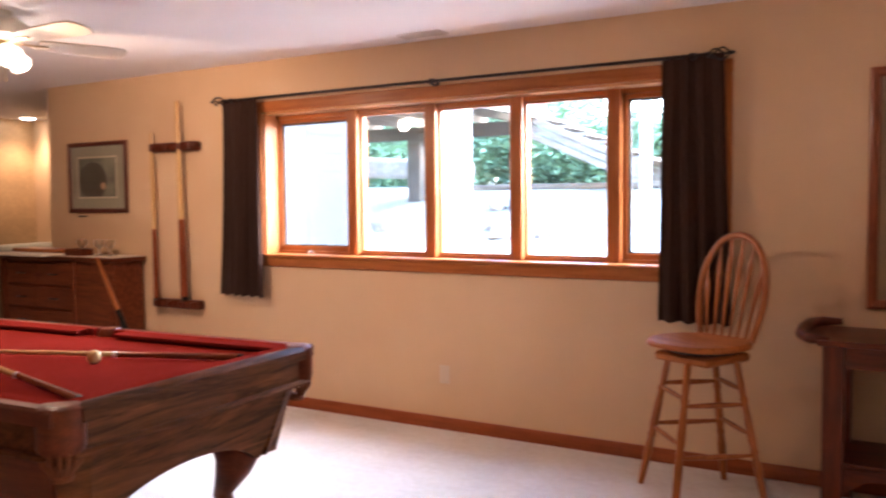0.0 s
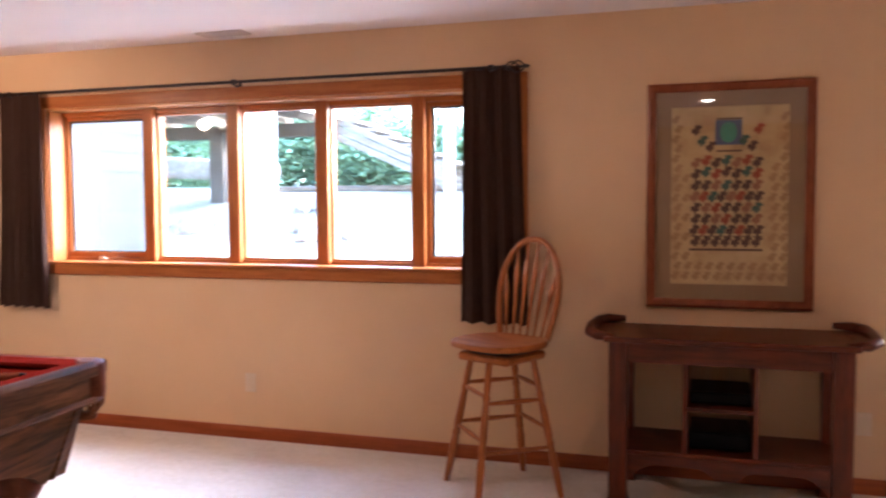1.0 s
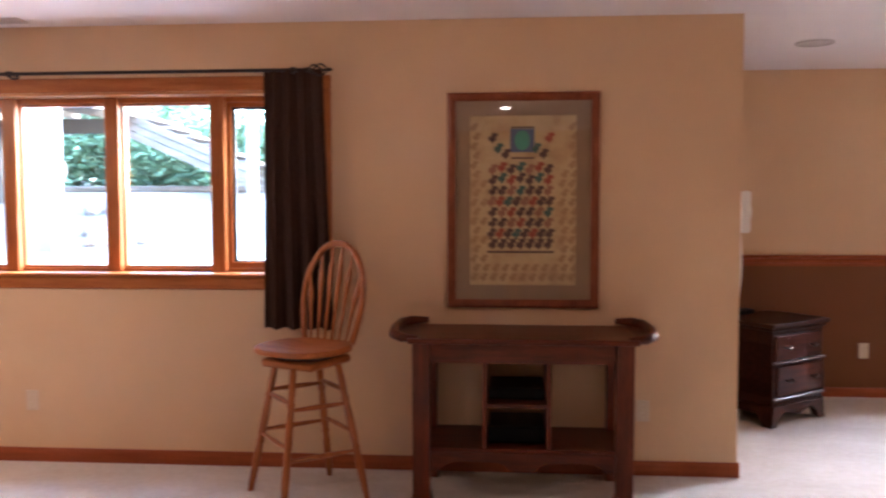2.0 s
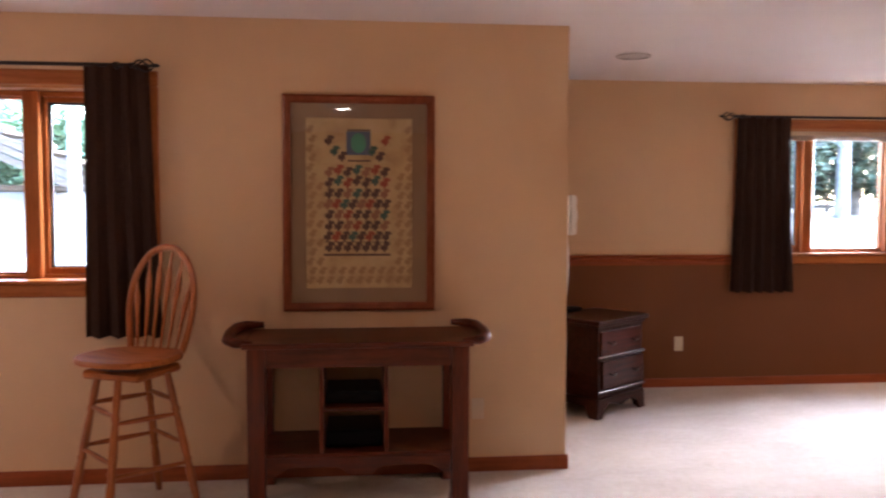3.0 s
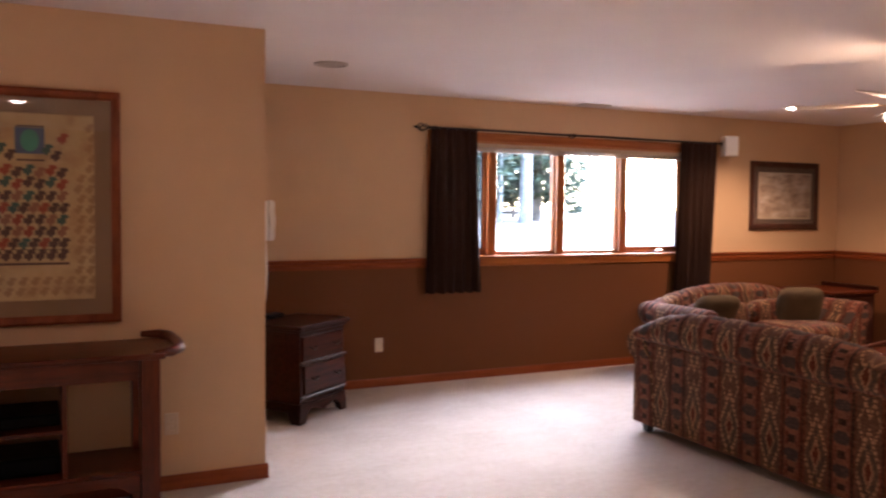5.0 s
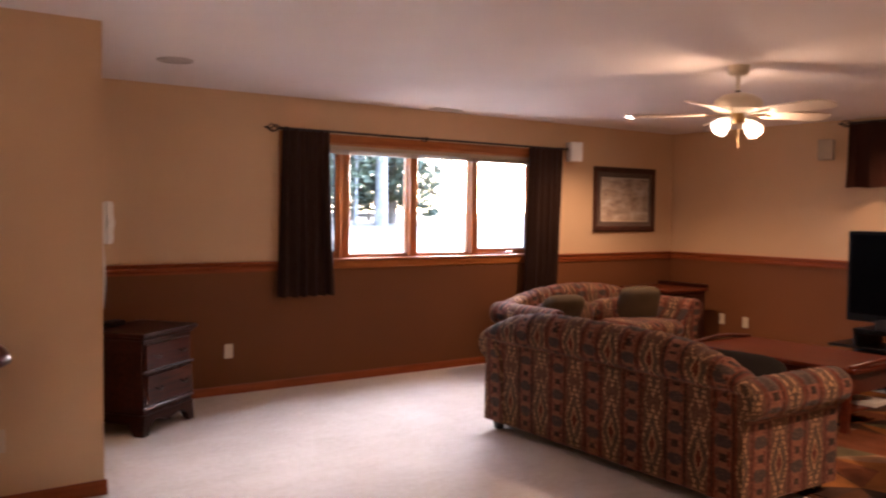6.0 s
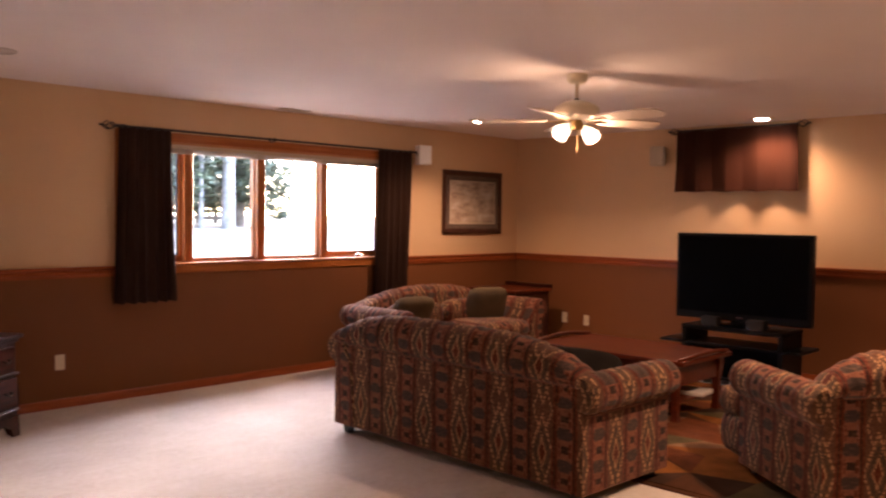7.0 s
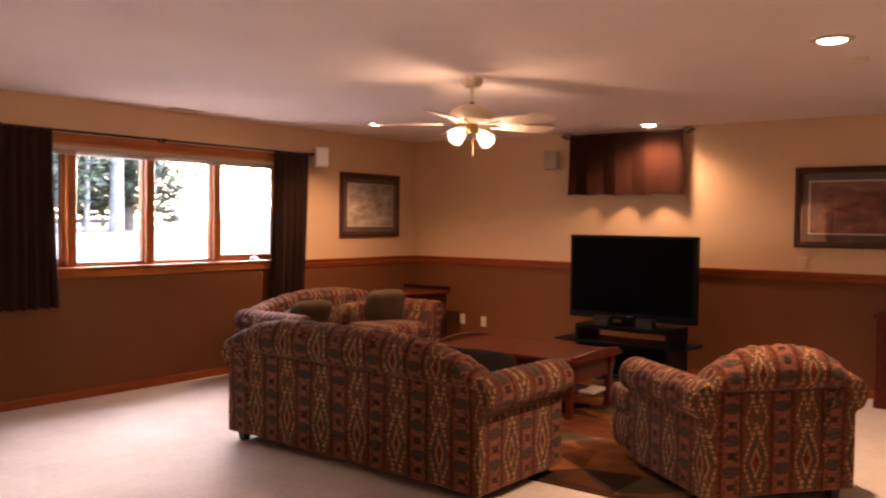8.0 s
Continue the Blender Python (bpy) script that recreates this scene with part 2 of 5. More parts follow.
def tube(points, radius, bm=None, seg=8, loop=False):
    """A round bar along points; radius is one number or one for each point."""
    pts = [Vector(p) for p in points]
    rad = radius if isinstance(radius, (list, tuple)) else [radius] * len(pts)
    rings, up = [], None
    for i, p in enumerate(pts):
        d = (pts[(i + 1) % len(pts)] if (i + 1 < len(pts) or loop) else p) - (pts[i - 1] if (i or loop) else p)
        d.normalize()
        if up is None:
            up = Vector((0, 0, 1)) if abs(d.z) < 0.9 else Vector((1, 0, 0))
        side = d.cross(up).normalized()
        up = side.cross(d).normalized()
        rings.append([p + rad[i] * (side * math.cos(2 * math.pi * k / seg) + up * math.sin(2 * math.pi * k / seg)) for k in range(seg)])
    return loft(rings, bm, loop=loop)


def prism(outline, axis, a, b, bm=None):
    """Outline of 2D points pushed along an axis from a to b."""
    def at(p, t):
        return {"x": (t, p[0], p[1]), "y": (p[0], t, p[1]), "z": (p[0], p[1], t)}[axis]
    return loft([[at(p, a) for p in outline], [at(p, b) for p in outline]], bm)


def superbox(cx, cy, cz, sx, sy, sz, power=4.0, bm=None, nu=20, nv=12, sag=0.0):
    """A plump cushion: a rounded box with bulging faces."""
    def s(v, e):
        return math.copysign(abs(v) ** e, v)
    e = 2.0 / power
    rings = []
    for j in range(1, nv):
        ph = -math.pi / 2 + math.pi * j / nv
        rings.append([(cx + sx / 2 * s(math.cos(ph), e) * s(math.cos(2 * math.pi * i / nu), e), cy + sy / 2 * s(math.cos(ph), e) * s(math.sin(2 * math.pi * i / nu), e), cz + sz / 2 * s(math.sin(ph), 0.9)) for i in range(nu)])
    return loft(rings, bm)


def metres_uv(bm, along):
    """UV in metres: u along one axis, v round the other two."""
    uv = bm.loops.layers.uv.new("UVMap")
    bm.normal_update()
    k = "xyz".index(along)
    for f in bm.faces:
        for lp in f.loops:
            c = lp.vert.co
            o = c.y if along == "x" else c.x
            if abs(f.normal[k]) > 0.7:
                lp[uv].uv = (o, c.z)
            else:
                lp[uv].uv = (c[k], c.z + (o * 0.8 if abs(f.normal.z) > 0.5 else 0.0))
    return bm

# ---- the large structure ----
YA, YB, XC, XT, H = 4.6, 6.536, 2.0, 8.873, 2.44
XW, YS, XA = -8.5, -2.6, -5.85          # far side wall, wall behind the camera, end of the long wall
RAIL0, RAIL1 = 0.985, 1.068
WIN_A = (-3.39, -0.24, 1.07, 2.075)
WIN_B = (3.93, 6.735, 1.07, 2.075)


def pierced(x0, x1, y0, y1, z0, z1, hole):
    """A wall along x with one opening, as one closed mesh."""
    hx0, hx1, hz0, hz1 = hole

    def ring(a, b, c, d, y):
        return [(a, y, c), (b, y, c), (b, y, d), (a, y, d)]
    return loft([ring(x0, x1, z0, z1, y0), ring(hx0, hx1, hz0, hz1, y0), ring(hx0, hx1, hz0, hz1, y1), ring(x0, x1, z0, z1, y1)], caps=False, loop=True)


def build_shell():
    structure("floor", box(XW - 0.2, YS - 0.2, -0.1, XT + 0.2, YB + 0.5, 0.0), M_CARPET, "beige cut-pile carpet over the whole basement floor", "floor")
    structure("ceiling", prism([(XW - 0.2, YS - 0.2), (XT + 0.2, YS - 0.2), (XT + 0.2, YB + 0.2), (XC - 0.2, YB + 0.2), (XC - 0.2, YA + 0.2), (XA + 0.2, YA + 0.2), (XA + 0.2, 6.4), (XW - 0.2, 6.4)], "z", H, H + 0.12), M_CEIL, "off-white lightly textured basement ceiling", "ceiling")
    structure("wall_north_long", pierced(XA, XC, YA, YA + 0.2, 0, H, WIN_A), M_TAN, "tan painted wall with a long window", "wall")
    structure("wall_return", box(XC - 0.2, YA + 0.2, 0, XC, YB, H), M_TAN, "tan painted return wall beside the recess", "wall")
    b = WIN_B
    structure("wall_north_recess_upper", pierced(XC - 0.2, XT + 0.2, YB, YB + 0.2, RAIL0 + 0.04, H, b), M_TAN, "tan painted upper wall round a window", "wall")
    structure("wall_north_recess_lower", box(XC - 0.2, YB, 0, XT + 0.2, YB + 0.2, RAIL0 + 0.04), M_BROWN, "dark brown painted lower wall under the rail", "wall")
    structure("wall_east_upper", box(XT, YS, RAIL0 + 0.04, XT + 0.2, YB, H), M_TAN, "tan painted upper wall behind the television", "wall")
    structure("wall_east_lower", box(XT, YS, 0, XT + 0.2, YB, RAIL0 + 0.04), M_BROWN, "dark brown painted lower wall behind the television", "wall")
    structure("wall_south", box(XW - 0.2, YS - 0.2, 0, XT + 0.2, YS, H), M_TAN, "plain tan wall closing the room", "wall")
    structure("wall_west", box(XW - 0.2, YS, 0, XW, 6.2, H), M_STONE, "golden mottled wall of the far bar area", "wall")
    structure("wall_bar_back", box(XW - 0.2, 6.2, 0, XA, 6.4, H), M_TAN, "tan wall at the back of the bar area", "wall")
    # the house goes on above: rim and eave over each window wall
    # neither eave is seen; added to keep high sky off the carpet by the walls
    structure("eave_long_wall", prism([(YA, H + 0.12), (YA + 0.2, H + 0.12), (YA + 0.2, 2.75), (YA + 0.44, 2.75), (YA + 0.44, 2.95), (YA, 2.95)], "x", XA + 0.2, XC - 0.2), M_WHITEWOOD, "plain white unseen eave added over the long window", "eave")
    structure("eave_recess", prism([(YB, H + 0.12), (YB + 0.2, H + 0.12), (YB + 0.2, 2.75), (YB + 0.50, 2.75), (YB + 0.50, 2.95), (YB, 2.95)], "x", XC - 0.2, XT + 0.2), M_WHITEWOOD, "plain white unseen eave added over the second window", "eave")
    structure("wall_bar_side", box(XA, YA + 0.2, 0, XA + 0.2, 6.4, H), M_TAN, "tan side wall of the bar area", "wall")


def moulding(name, outline, axis, a, b, material, label):
    return structure(name, prism(outline, axis, a, b), material, label, "trim", smooth=40)


def skirting(depth, height):
    return [(0, 0), (depth, 0), (depth, height * 0.78), (depth * 0.6, height * 0.9), (depth * 0.4, height), (0, height)]


def build_trim():
    s = skirting(0.014, 0.078)
    flip = [(YA - p, z) for p, z in s]
    moulding("baseboard_long_wall", flip, "x", XA, XC + 0.014, M_TRIMX, "honey oak baseboard along the tan wall")
    moulding("baseboard_return", [(XC + p, z) for p, z in s], "y", YA, YB - 0.014, M_TRIMY, "honey oak baseboard on the return wall")
    moulding("baseboard_recess", [(YB - p, z) for p, z in skirting(0.014, 0.07)], "x", XC + 0.014, XT - 0.014, M_TRIMX, "reddish oak baseboard under the brown wall")
    moulding("baseboard_east", [(XT - p, z) for p, z in skirting(0.014, 0.07)], "y", YS, YB, M_TRIMY, "reddish oak baseboard under the brown wall")
    rail = [(0, RAIL0), (0.012, RAIL0), (0.012, RAIL0 + 0.018), (0.02, RAIL0 + 0.026), (0.02, RAIL0 + 0.045), (0.014, RAIL0 + 0.052), (0.03, RAIL0 + 0.066), (0.03, RAIL1), (0, RAIL1)]
    moulding("trim_chair_rail_window_side", [(YB - p, z) for p, z in rail], "x", XC, 3.859, M_TRIMX, "moulded reddish oak chair rail")
    moulding("trim_chair_rail_corner_side", [(YB - p, z) for p, z in rail], "x", 6.806, XT - 0.03, M_TRIMX, "moulded reddish oak chair rail")
    moulding("trim_chair_rail_east", [(XT - p, z) for p, z in rail], "y", YS, YB, M_TRIMY, "moulded reddish oak chair rail")


def build_window(name, hole, y, bars, casements, label, deep=0.0):
    """Band of windows in a deep oak-lined opening: casing, lining, mullions, a sash and pane in each bay, cranks on the casements."""
    x0, x1, z0, z1 = hole
    w = thing(name, pose(0, 0, 0), label, "window", kind="structure")
    c = 0.07
    g = y + deep
    part("head_casing", box(x0 - c, y - 0.02, z1, x1 + c, y, z1 + 0.078, 0.006), M_OAKX, w)
    part("side_casing", box(x0 - c, y - 0.02, z0 - 0.004, x0, y, z1, 0.006), M_OAKZ, w)
    part("side_casing", box(x1, y - 0.02, z0 - 0.004, x1 + c, y, z1, 0.006), M_OAKZ, w)
    part("apron", box(x0 - c, y - 0.016, z0 - 0.082, x1 + c, y, z0 - 0.014, 0.006), M_OAKX, w)
    part("window_sill", box(x0 - 0.02, y - 0.03, z0 - 0.014, x1 + 0.02, g + 0.17, z0 + 0.006, 0.005), M_OAKX, w)
    part("lining", box(x0, y, z1 - 0.014, x1, g + 0.18, z1), M_LININGLIT, w)
    part("lining", box(x0, y, z0 + 0.006, x0 + 0.016, g + 0.18, z1 - 0.014), M_OAKZ, w)
    part("lining", box(x1 - 0.016, y, z0 + 0.006, x1, g + 0.18, z1 - 0.014), M_OAKZ, w)
    a, b = x0 + 0.016, x1 - 0.016
    t, u = z1 - 0.014, z0 + 0.006
    part("frame_head", box(a, g + 0.155, t - 0.03, b, g + 0.255, t, 0.003), M_OAKX, w)
    part("frame_bottom", box(a, g + 0.155, u, b, g + 0.255, u + 0.02, 0.003), M_OAKX, w)
    edges = [a] + list(bars) + [b]
    for m in bars:
        part("mullion", box(m - 0.042, g + 0.125, u + 0.0005, m + 0.042, g + 0.25, t - 0.0005, 0.005), M_OAKZ, w)
    for i, (l, r) in enumerate(zip(edges, edges[1:])):
        l, r = l + (0.042 if i else 0.0), r - (0.042 if i < len(bars) else 0.0)
        opens = i in casements
        s, low = (0.026 if opens else 0.013), (0.035 if opens else 0.013)
        mat = M_OAKZ
        sash = part("sash", box(l, g + 0.170, u + 0.02, l + s, g + 0.220, t - 0.03, 0.003), mat, w)
        part("stile", box(r - s, g + 0.170, u + 0.02, r, g + 0.220, t - 0.03, 0.003), mat, sash)
        part("rail", box(l + s, g + 0.170, u + 0.02, r - s, g + 0.220, u + 0.02 + low, 0.003), M_OAKX, sash)
        part("rail", box(l + s, g + 0.170, t - 0.03 - s, r - s, g + 0.220, t - 0.03, 0.003), M_OAKX, sash)
        pane = part("pane", box(l + s - 0.002, g + 0.205, u + 0.018 + low, r - s + 0.002, g + 0.209, t - 0.028 - s), M_GLASS, sash)
        pane.visible_shadow = False
        if opens:
            bead = bmesh.new()
            g0, g1, h0, h1 = l + s, r - s, u + 0.02 + low, t - 0.03 - s
            for q in ((g0, h0, g0 + 0.018, h1), (g1 - 0.016, h0, g1, h1), (g0, h1 - 0.014, g1, h1), (g0, h0, g1, h0 + 0.008)):
                box(q[0], g + 0.188, q[1], q[2], g + 0.202, q[3], bm=bead)
            part("screen_frame", bead, M_BRONZE, sash, "dark bronze screen frame")
            cx = (l + r) / 2 + (0.0 if i == 0 else 0.02)
            crank = lathe([(0.016, 0), (0.018, 0.012), (0.012, 0.026)], None, 12, (cx, y + 0.075, z0 + 0.006))
            tube([(cx, y + 0.07, z0 + 0.03), (cx + 0.03, y + 0.05, z0 + 0.034), (cx + 0.07, y + 0.045, z0 + 0.02)], [0.008, 0.006, 0.007], crank)
            part("crank", crank, M_CHROME, w, "bright metal crank", 40)
    return w


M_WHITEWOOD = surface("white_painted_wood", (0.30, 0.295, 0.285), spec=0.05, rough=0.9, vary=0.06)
M_STONE = surface("golden_wall", (0.42, 0.27, 0.13), rough=0.6, vary=0.18, scale=2.2, fine=24, relief=0.2)
M_BRONZE = surface("screen_bronze", (0.05, 0.04, 0.038), rough=0.6)
build_shell()
build_trim()
build_window("window_1", WIN_A, YA, (-2.685, -2.062, -1.455, -0.843), (0, 4), "five-bay honey oak window, two crank casements", -0.03)
build_window("window_2", WIN_B, YB, (4.532, 5.256, 5.98), (0, 3), "four-bay honey oak window, two crank casements", -0.07)

# ---- curtains and rods ----


def build_curtain(top, bottom, z1, z0, y, folds, label, material, depth=0.028, seed=1):
    """Pleated cloth with real thickness; top and bottom are (x0, x1)."""
    rnd = random.Random(seed)
    n, rows = folds * 12, 14
    ph = [rnd.uniform(-0.5, 0.5) for _ in range(folds + 2)]
    amp = [rnd.uniform(0.6, 1.25) for _ in range(folds + 2)]

    def shape(i, k, side):
        u, v = i / n, k / rows
        a, b = top[0] + (bottom[0] - top[0]) * v ** 1.3, top[1] + (bottom[1] - top[1]) * v ** 1.3
        q = u * folds
        c = int(q)
        f = q - c
        am = amp[c] * (1 - f) + amp[c + 1] * f
        p = ph[c] * (1 - f) + ph[c + 1] * f
        d = depth * am * math.sin(2 * math.pi * q + p + 0.35 * math.sin(3 * v + c)) * (0.6 + 0.55 * v)
        x = a + (b - a) * (u + 0.012 * math.sin(4 * math.pi * q + p))
        z = z1 + (z0 - z1) * v + (0.006 * math.sin(2 * math.pi * q + p) if k == rows else 0)
        return (x, y + d + (0.004 if side else 0), z)
    rings = [[shape(i, k, 0) for i in range(n + 1)] + [shape(i, k, 1) for i in range(n, -1, -1)] for k in range(rows + 1)]
    bm = loft(rings)
    base = Vector(((top[0] + top[1]) / 2, y, z0))
    bm.transform(Matrix.Translation(-base))
    return solo("curtain", bm, material, Matrix.Translation(base), label, "curtain", smooth=70)


def finial(at, way):
    """Twisted open basket with a tip."""
    bm = bmesh.new()
    for k in range(4):
        pts = []
        for i in range(13):
            f = i / 12
            r = 0.03 * math.sin(math.pi * f) ** 0.8 + 0.004
            a = k * math.pi / 2 + f * 2.2
            pts.append((at[0] + way * f * 0.10, at[1] + r * math.cos(a), at[2] + r * math.sin(a)))
        tube(pts, 0.005, bm, 6)
    tube([(at[0] - way * 0.02, at[1], at[2]), (at[0], at[1], at[2])], [0.013, 0.013], bm, 10)
    tube([(at[0] + way * 0.095, at[1], at[2]), (at[0] + way * 0.115, at[1], at[2]), (at[0] + way * 0.13, at[1], at[2])], [0.008, 0.011, 0.002], bm, 8)
    return bm


def build_rod(x0, x1, y, z, wall, label, brackets):
    base = Vector(((x0 + x1) / 2, wall, z))
    rod = thing("curtain_rod", Matrix.Translation(base), label, "curtain rod")

    def put(name, bm):
        bm.transform(Matrix.Translation(-base))
        part(name, bm, M_IRON, rod, "", 45)
    put("rod", tube([(x0, y, z), (x1, y, z)], 0.010, None, 12))
    put("finial", finial((x1, y, z), 1))
    put("finial", finial((x0, y, z), -1))
    for b in brackets:
        bm = tube([(b, wall, z - 0.01), (b, (wall + y) / 2, z - 0.022), (b, y, z - 0.016)], 0.006, None, 8)
        tube([(b - 0.014, y, z), (b + 0.014, y, z)], 0.016, bm, 10)
        box(b - 0.012, wall - 0.006, z - 0.04, b + 0.012, wall, z + 0.02, 0.002, bm)
        put("bracket", bm)


RODY = 0.075
build_rod(-3.70, -0.275, YA - RODY, 2.172, YA, "thin dark bronze curtain rod with twisted basket finials", (-3.62, -1.94, -0.36))
build_curtain((-3.70, -3.36), (-3.76, -3.34), 2.178, 0.775, YA - RODY, 5, "short dark brown pleated curtain gathered beside the oak window", M_CURTAIN, seed=3)
build_curtain((-0.52, -0.20), (-0.535, -0.155), 2.175, 0.785, YA - RODY, 4, "short dark brown pleated curtain behind the bar stool", M_CURTAIN, depth=0.017, seed=5)
build_rod(3.83, 7.08, YB - RODY, 2.165, YB, "thin dark bronze curtain rod over the second window", (3.9, 5.3, 7.0))
build_curtain((3.86, 4.30), (3.82, 4.36), 2.168, 0.77, YB - RODY, 6, "short dark brown pleated curtain over the brown wall", M_CURTAIN, seed=8)
build_curtain((6.56, 7.03), (6.52, 6.96), 2.168, 0.70, YB - RODY, 6, "short dark brown pleated curtain partly behind the loveseat", M_CURTAIN, seed=9)

# ---- seating ----


def sofa_back(half, hgt, rise, d, power, seam=0.615):
    """Camel back: a flat outside panel up to a sewn seam, and above it a gathered roll along the arched top."""
    rings = []
    n = 84
    y0, a = -d + 0.06, 0.105
    for i in range(n + 1):
        x = -half + 2 * half * i / n
        q = abs(x) / half
        h = hgt - rise * q ** power
        g = 0.0045 * math.sin(2 * math.pi * x / 0.085 + 1.4 * math.sin(5.1 * x)) + 0.003 * math.sin(2 * math.pi * x / 0.21)
        zc = seam + 0.42 * (h - seam)
        ring = [(x, -d + 0.004 * math.cos(9 * x), 0.065), (x, -d - 0.004, 0.32), (x, -d, seam - 0.008), (x, -d + 0.012, seam)]
        for k in range(1, 5):
            t = math.pi / 2 * k / 4
            ring.append((x, -d + 0.012 - (a - 0.048) * math.sin(t), zc - (zc - seam) * math.cos(t) + g * 0.4))
        for k in range(1, 13):
            t = math.pi * k / 12
            ring.append((x, y0 - (a + g) * math.cos(t), zc + (h - zc + g) * math.sin(t)))
        ring += [(x, y0 + a + 0.02, 0.44), (x, y0 + a + 0.02, 0.065)]
        rings.append(ring)
    return metres_uv(loft(rings), "x")


def sofa_arm(side, half, d, top, short):
    """Outward-rolled arm: the panel below and the gathered roll that runs from back to front, closed by a flat scroll."""
    sec = [(half - 0.22, 0.065), (half, 0.065), (half, 0.34), (half, top - 0.215), (half + 0.006, top - 0.20)]
    cx, cz, r = half - 0.02, top - 0.105, 0.105
    for k in range(17):
        t = math.radians(-62 + k * 15.5)
        sec.append((cx + r * math.cos(t), cz + r * math.sin(t)))
    sec.append((half - 0.20, top - 0.2))
    rings = []
    length = 2 * d + 0.02 - short
    n = 40
    for i in range(n + 1):
        f = i / n
        y = -d - 0.02 + length * f
        e = min(f, 1 - f) * length
        k = 1.0 - 0.14 * max(0.0, 1 - e / 0.05) ** 2.2
        g = 0.003 * math.sin(2 * math.pi * y / 0.083 + 1.2 * math.sin(4 * y)) if e > 0.05 else 0.0
        ring = []
        for x, z in sec:
            if z > top - 0.212:
                k2 = k + g / r
                ring.append((side * (cx + (x - cx) * k2), y, cz + (z - cz) * k2))
            else:
                ring.append((side * x, y + (0.012 if f == 0 else -0.012 if f == 1 else 0.0), z))
        rings.append(ring)
    return metres_uv(loft(rings), "y")


def build_sofa(name, m, length, depth, hgt, seats, label, category, top=0.69, rise=0.16, short=0.06, power=4.0, front=0.0):
    half, d = length / 2, depth / 2
    s = thing(name, m, label, category, group="kilim seating set")
    part("back", sofa_back(half - 0.012, hgt, rise, d, power), M_KILIM, s, "", 50)
    for side in (-1, 1):
        part("arm", sofa_arm(side, half, d, top, short), M_KILIM, s, "", 50)
        part("arm_welt", tube([(side * (half + 0.002), -d + 0.01 + (2 * d - 0.02 - short) * i / 8, top - 0.212) for i in range(9)], 0.006, None, 6), M_KILIM, s, "", 60)
    part("back_welt", tube([(-half + 0.02 + (2 * half - 0.04) * i / 16, -d + 0.006, 0.615) for i in range(17)], 0.004, None, 6), M_KILIM, s, "dark sewn seam", 60)
    part("base", metres_uv(box(-half + 0.2, -d + 0.03, 0.07, half - 0.2, d - 0.03 + front, 0.30, 0.02), "x"), M_KILIM, s)
    w = (length - 0.44) / seats
    for i in range(seats):
        x = -half + 0.22 + w * (i + 0.5)
        part("seat_cushion", metres_uv(superbox(x, 0.10 + front / 2, 0.38, w - 0.005, depth - 0.20 + front, 0.19, 7), "x"), M_KILIM, s, "", 60)
        part("back_cushion", metres_uv(superbox(x, -d + 0.30, 0.52, w - 0.01, 0.17, 0.28, 5), "x"), M_KILIM, s, "", 60)
    for side in (-1, 1) if short > 0.1 else ():
        # the front cushion wraps round the short arm
        part("cushion_ear", metres_uv(superbox(side * (half - 0.13), d - short * 0.5 + 0.012 + front / 2, 0.385, 0.24, short + 0.05 + front, 0.18, 4), "x"), M_KILIM, s, "", 60)
        part("front_corner", metres_uv(superbox(side * (half - 0.135), d - short * 0.5 + front / 2 - 0.01, 0.19, 0.22, short + 0.02 + front, 0.25, 6), "x"), M_KILIM, s, "", 60)
    for x in (-half + 0.08, half - 0.08):
        for y in (-d + 0.06, d - 0.08 - short):
            part("foot", loft([[(x - a, y - a, z), (x + a, y - a, z), (x + a, y + a, z), (x - a, y + a, z)] for a, z in ((0.022, 0), (0.032, 0.066))]), M_FOOT, s, "black block foot")
    return s


def build_pillow(m, w, h, label, cloth=None):
    bm = superbox(0, 0, 0, w, h, 0.16, 4.6, nu=28)
    for v in bm.verts:
        v.co.z *= 1 - 0.35 * (abs(v.co.x) / (w / 2)) ** 3
    return solo("throw_pillow", bm, cloth or M_OLIVE, m, label, "pillow", group="olive throw pillows", smooth=60)


SOFA = pose(4.93, 3.525, 0, 0, 0, -92)
build_sofa("sofa", SOFA, 2.10, 0.87, 0.855, 3, "camel-back three-seat sofa in rust and tan kilim cloth", "sofa")
LOVE = pose(6.88, 5.72, 0, 0, 0, 180)
build_sofa("loveseat", LOVE, 1.92, 0.90, 0.80, 2, "camel-back kilim-cloth loveseat set before the window wall", "loveseat", top=0.66, rise=0.17, power=2.4)
CHAIR = pose(5.812, 1.683, 0, 0, 0, -38)
build_sofa("armchair", CHAIR, 0.91, 1.0, 0.845, 1, "kilim-cloth armchair with rolled arms seen from behind", "armchair", top=0.68, rise=0.17, short=0.17, power=3.0, front=0.14)
build_pillow(LOVE @ pose(-0.50, 0.0, 0.58, 70, 0, -20), 0.46, 0.42, "olive throw pillow leaning on the loveseat's back")
build_pillow(LOVE @ pose(0.48, -0.08, 0.565, 52, 0, -14), 0.44, 0.40, "olive throw pillow at the loveseat's shaded end")
build_pillow(SOFA @ pose(0.62, 0.03, 0.58, 34, 0, 10), 0.54, 0.38, "charcoal throw pillow against the sofa's arm", M_PILLOW)

# ---- bar stool ----


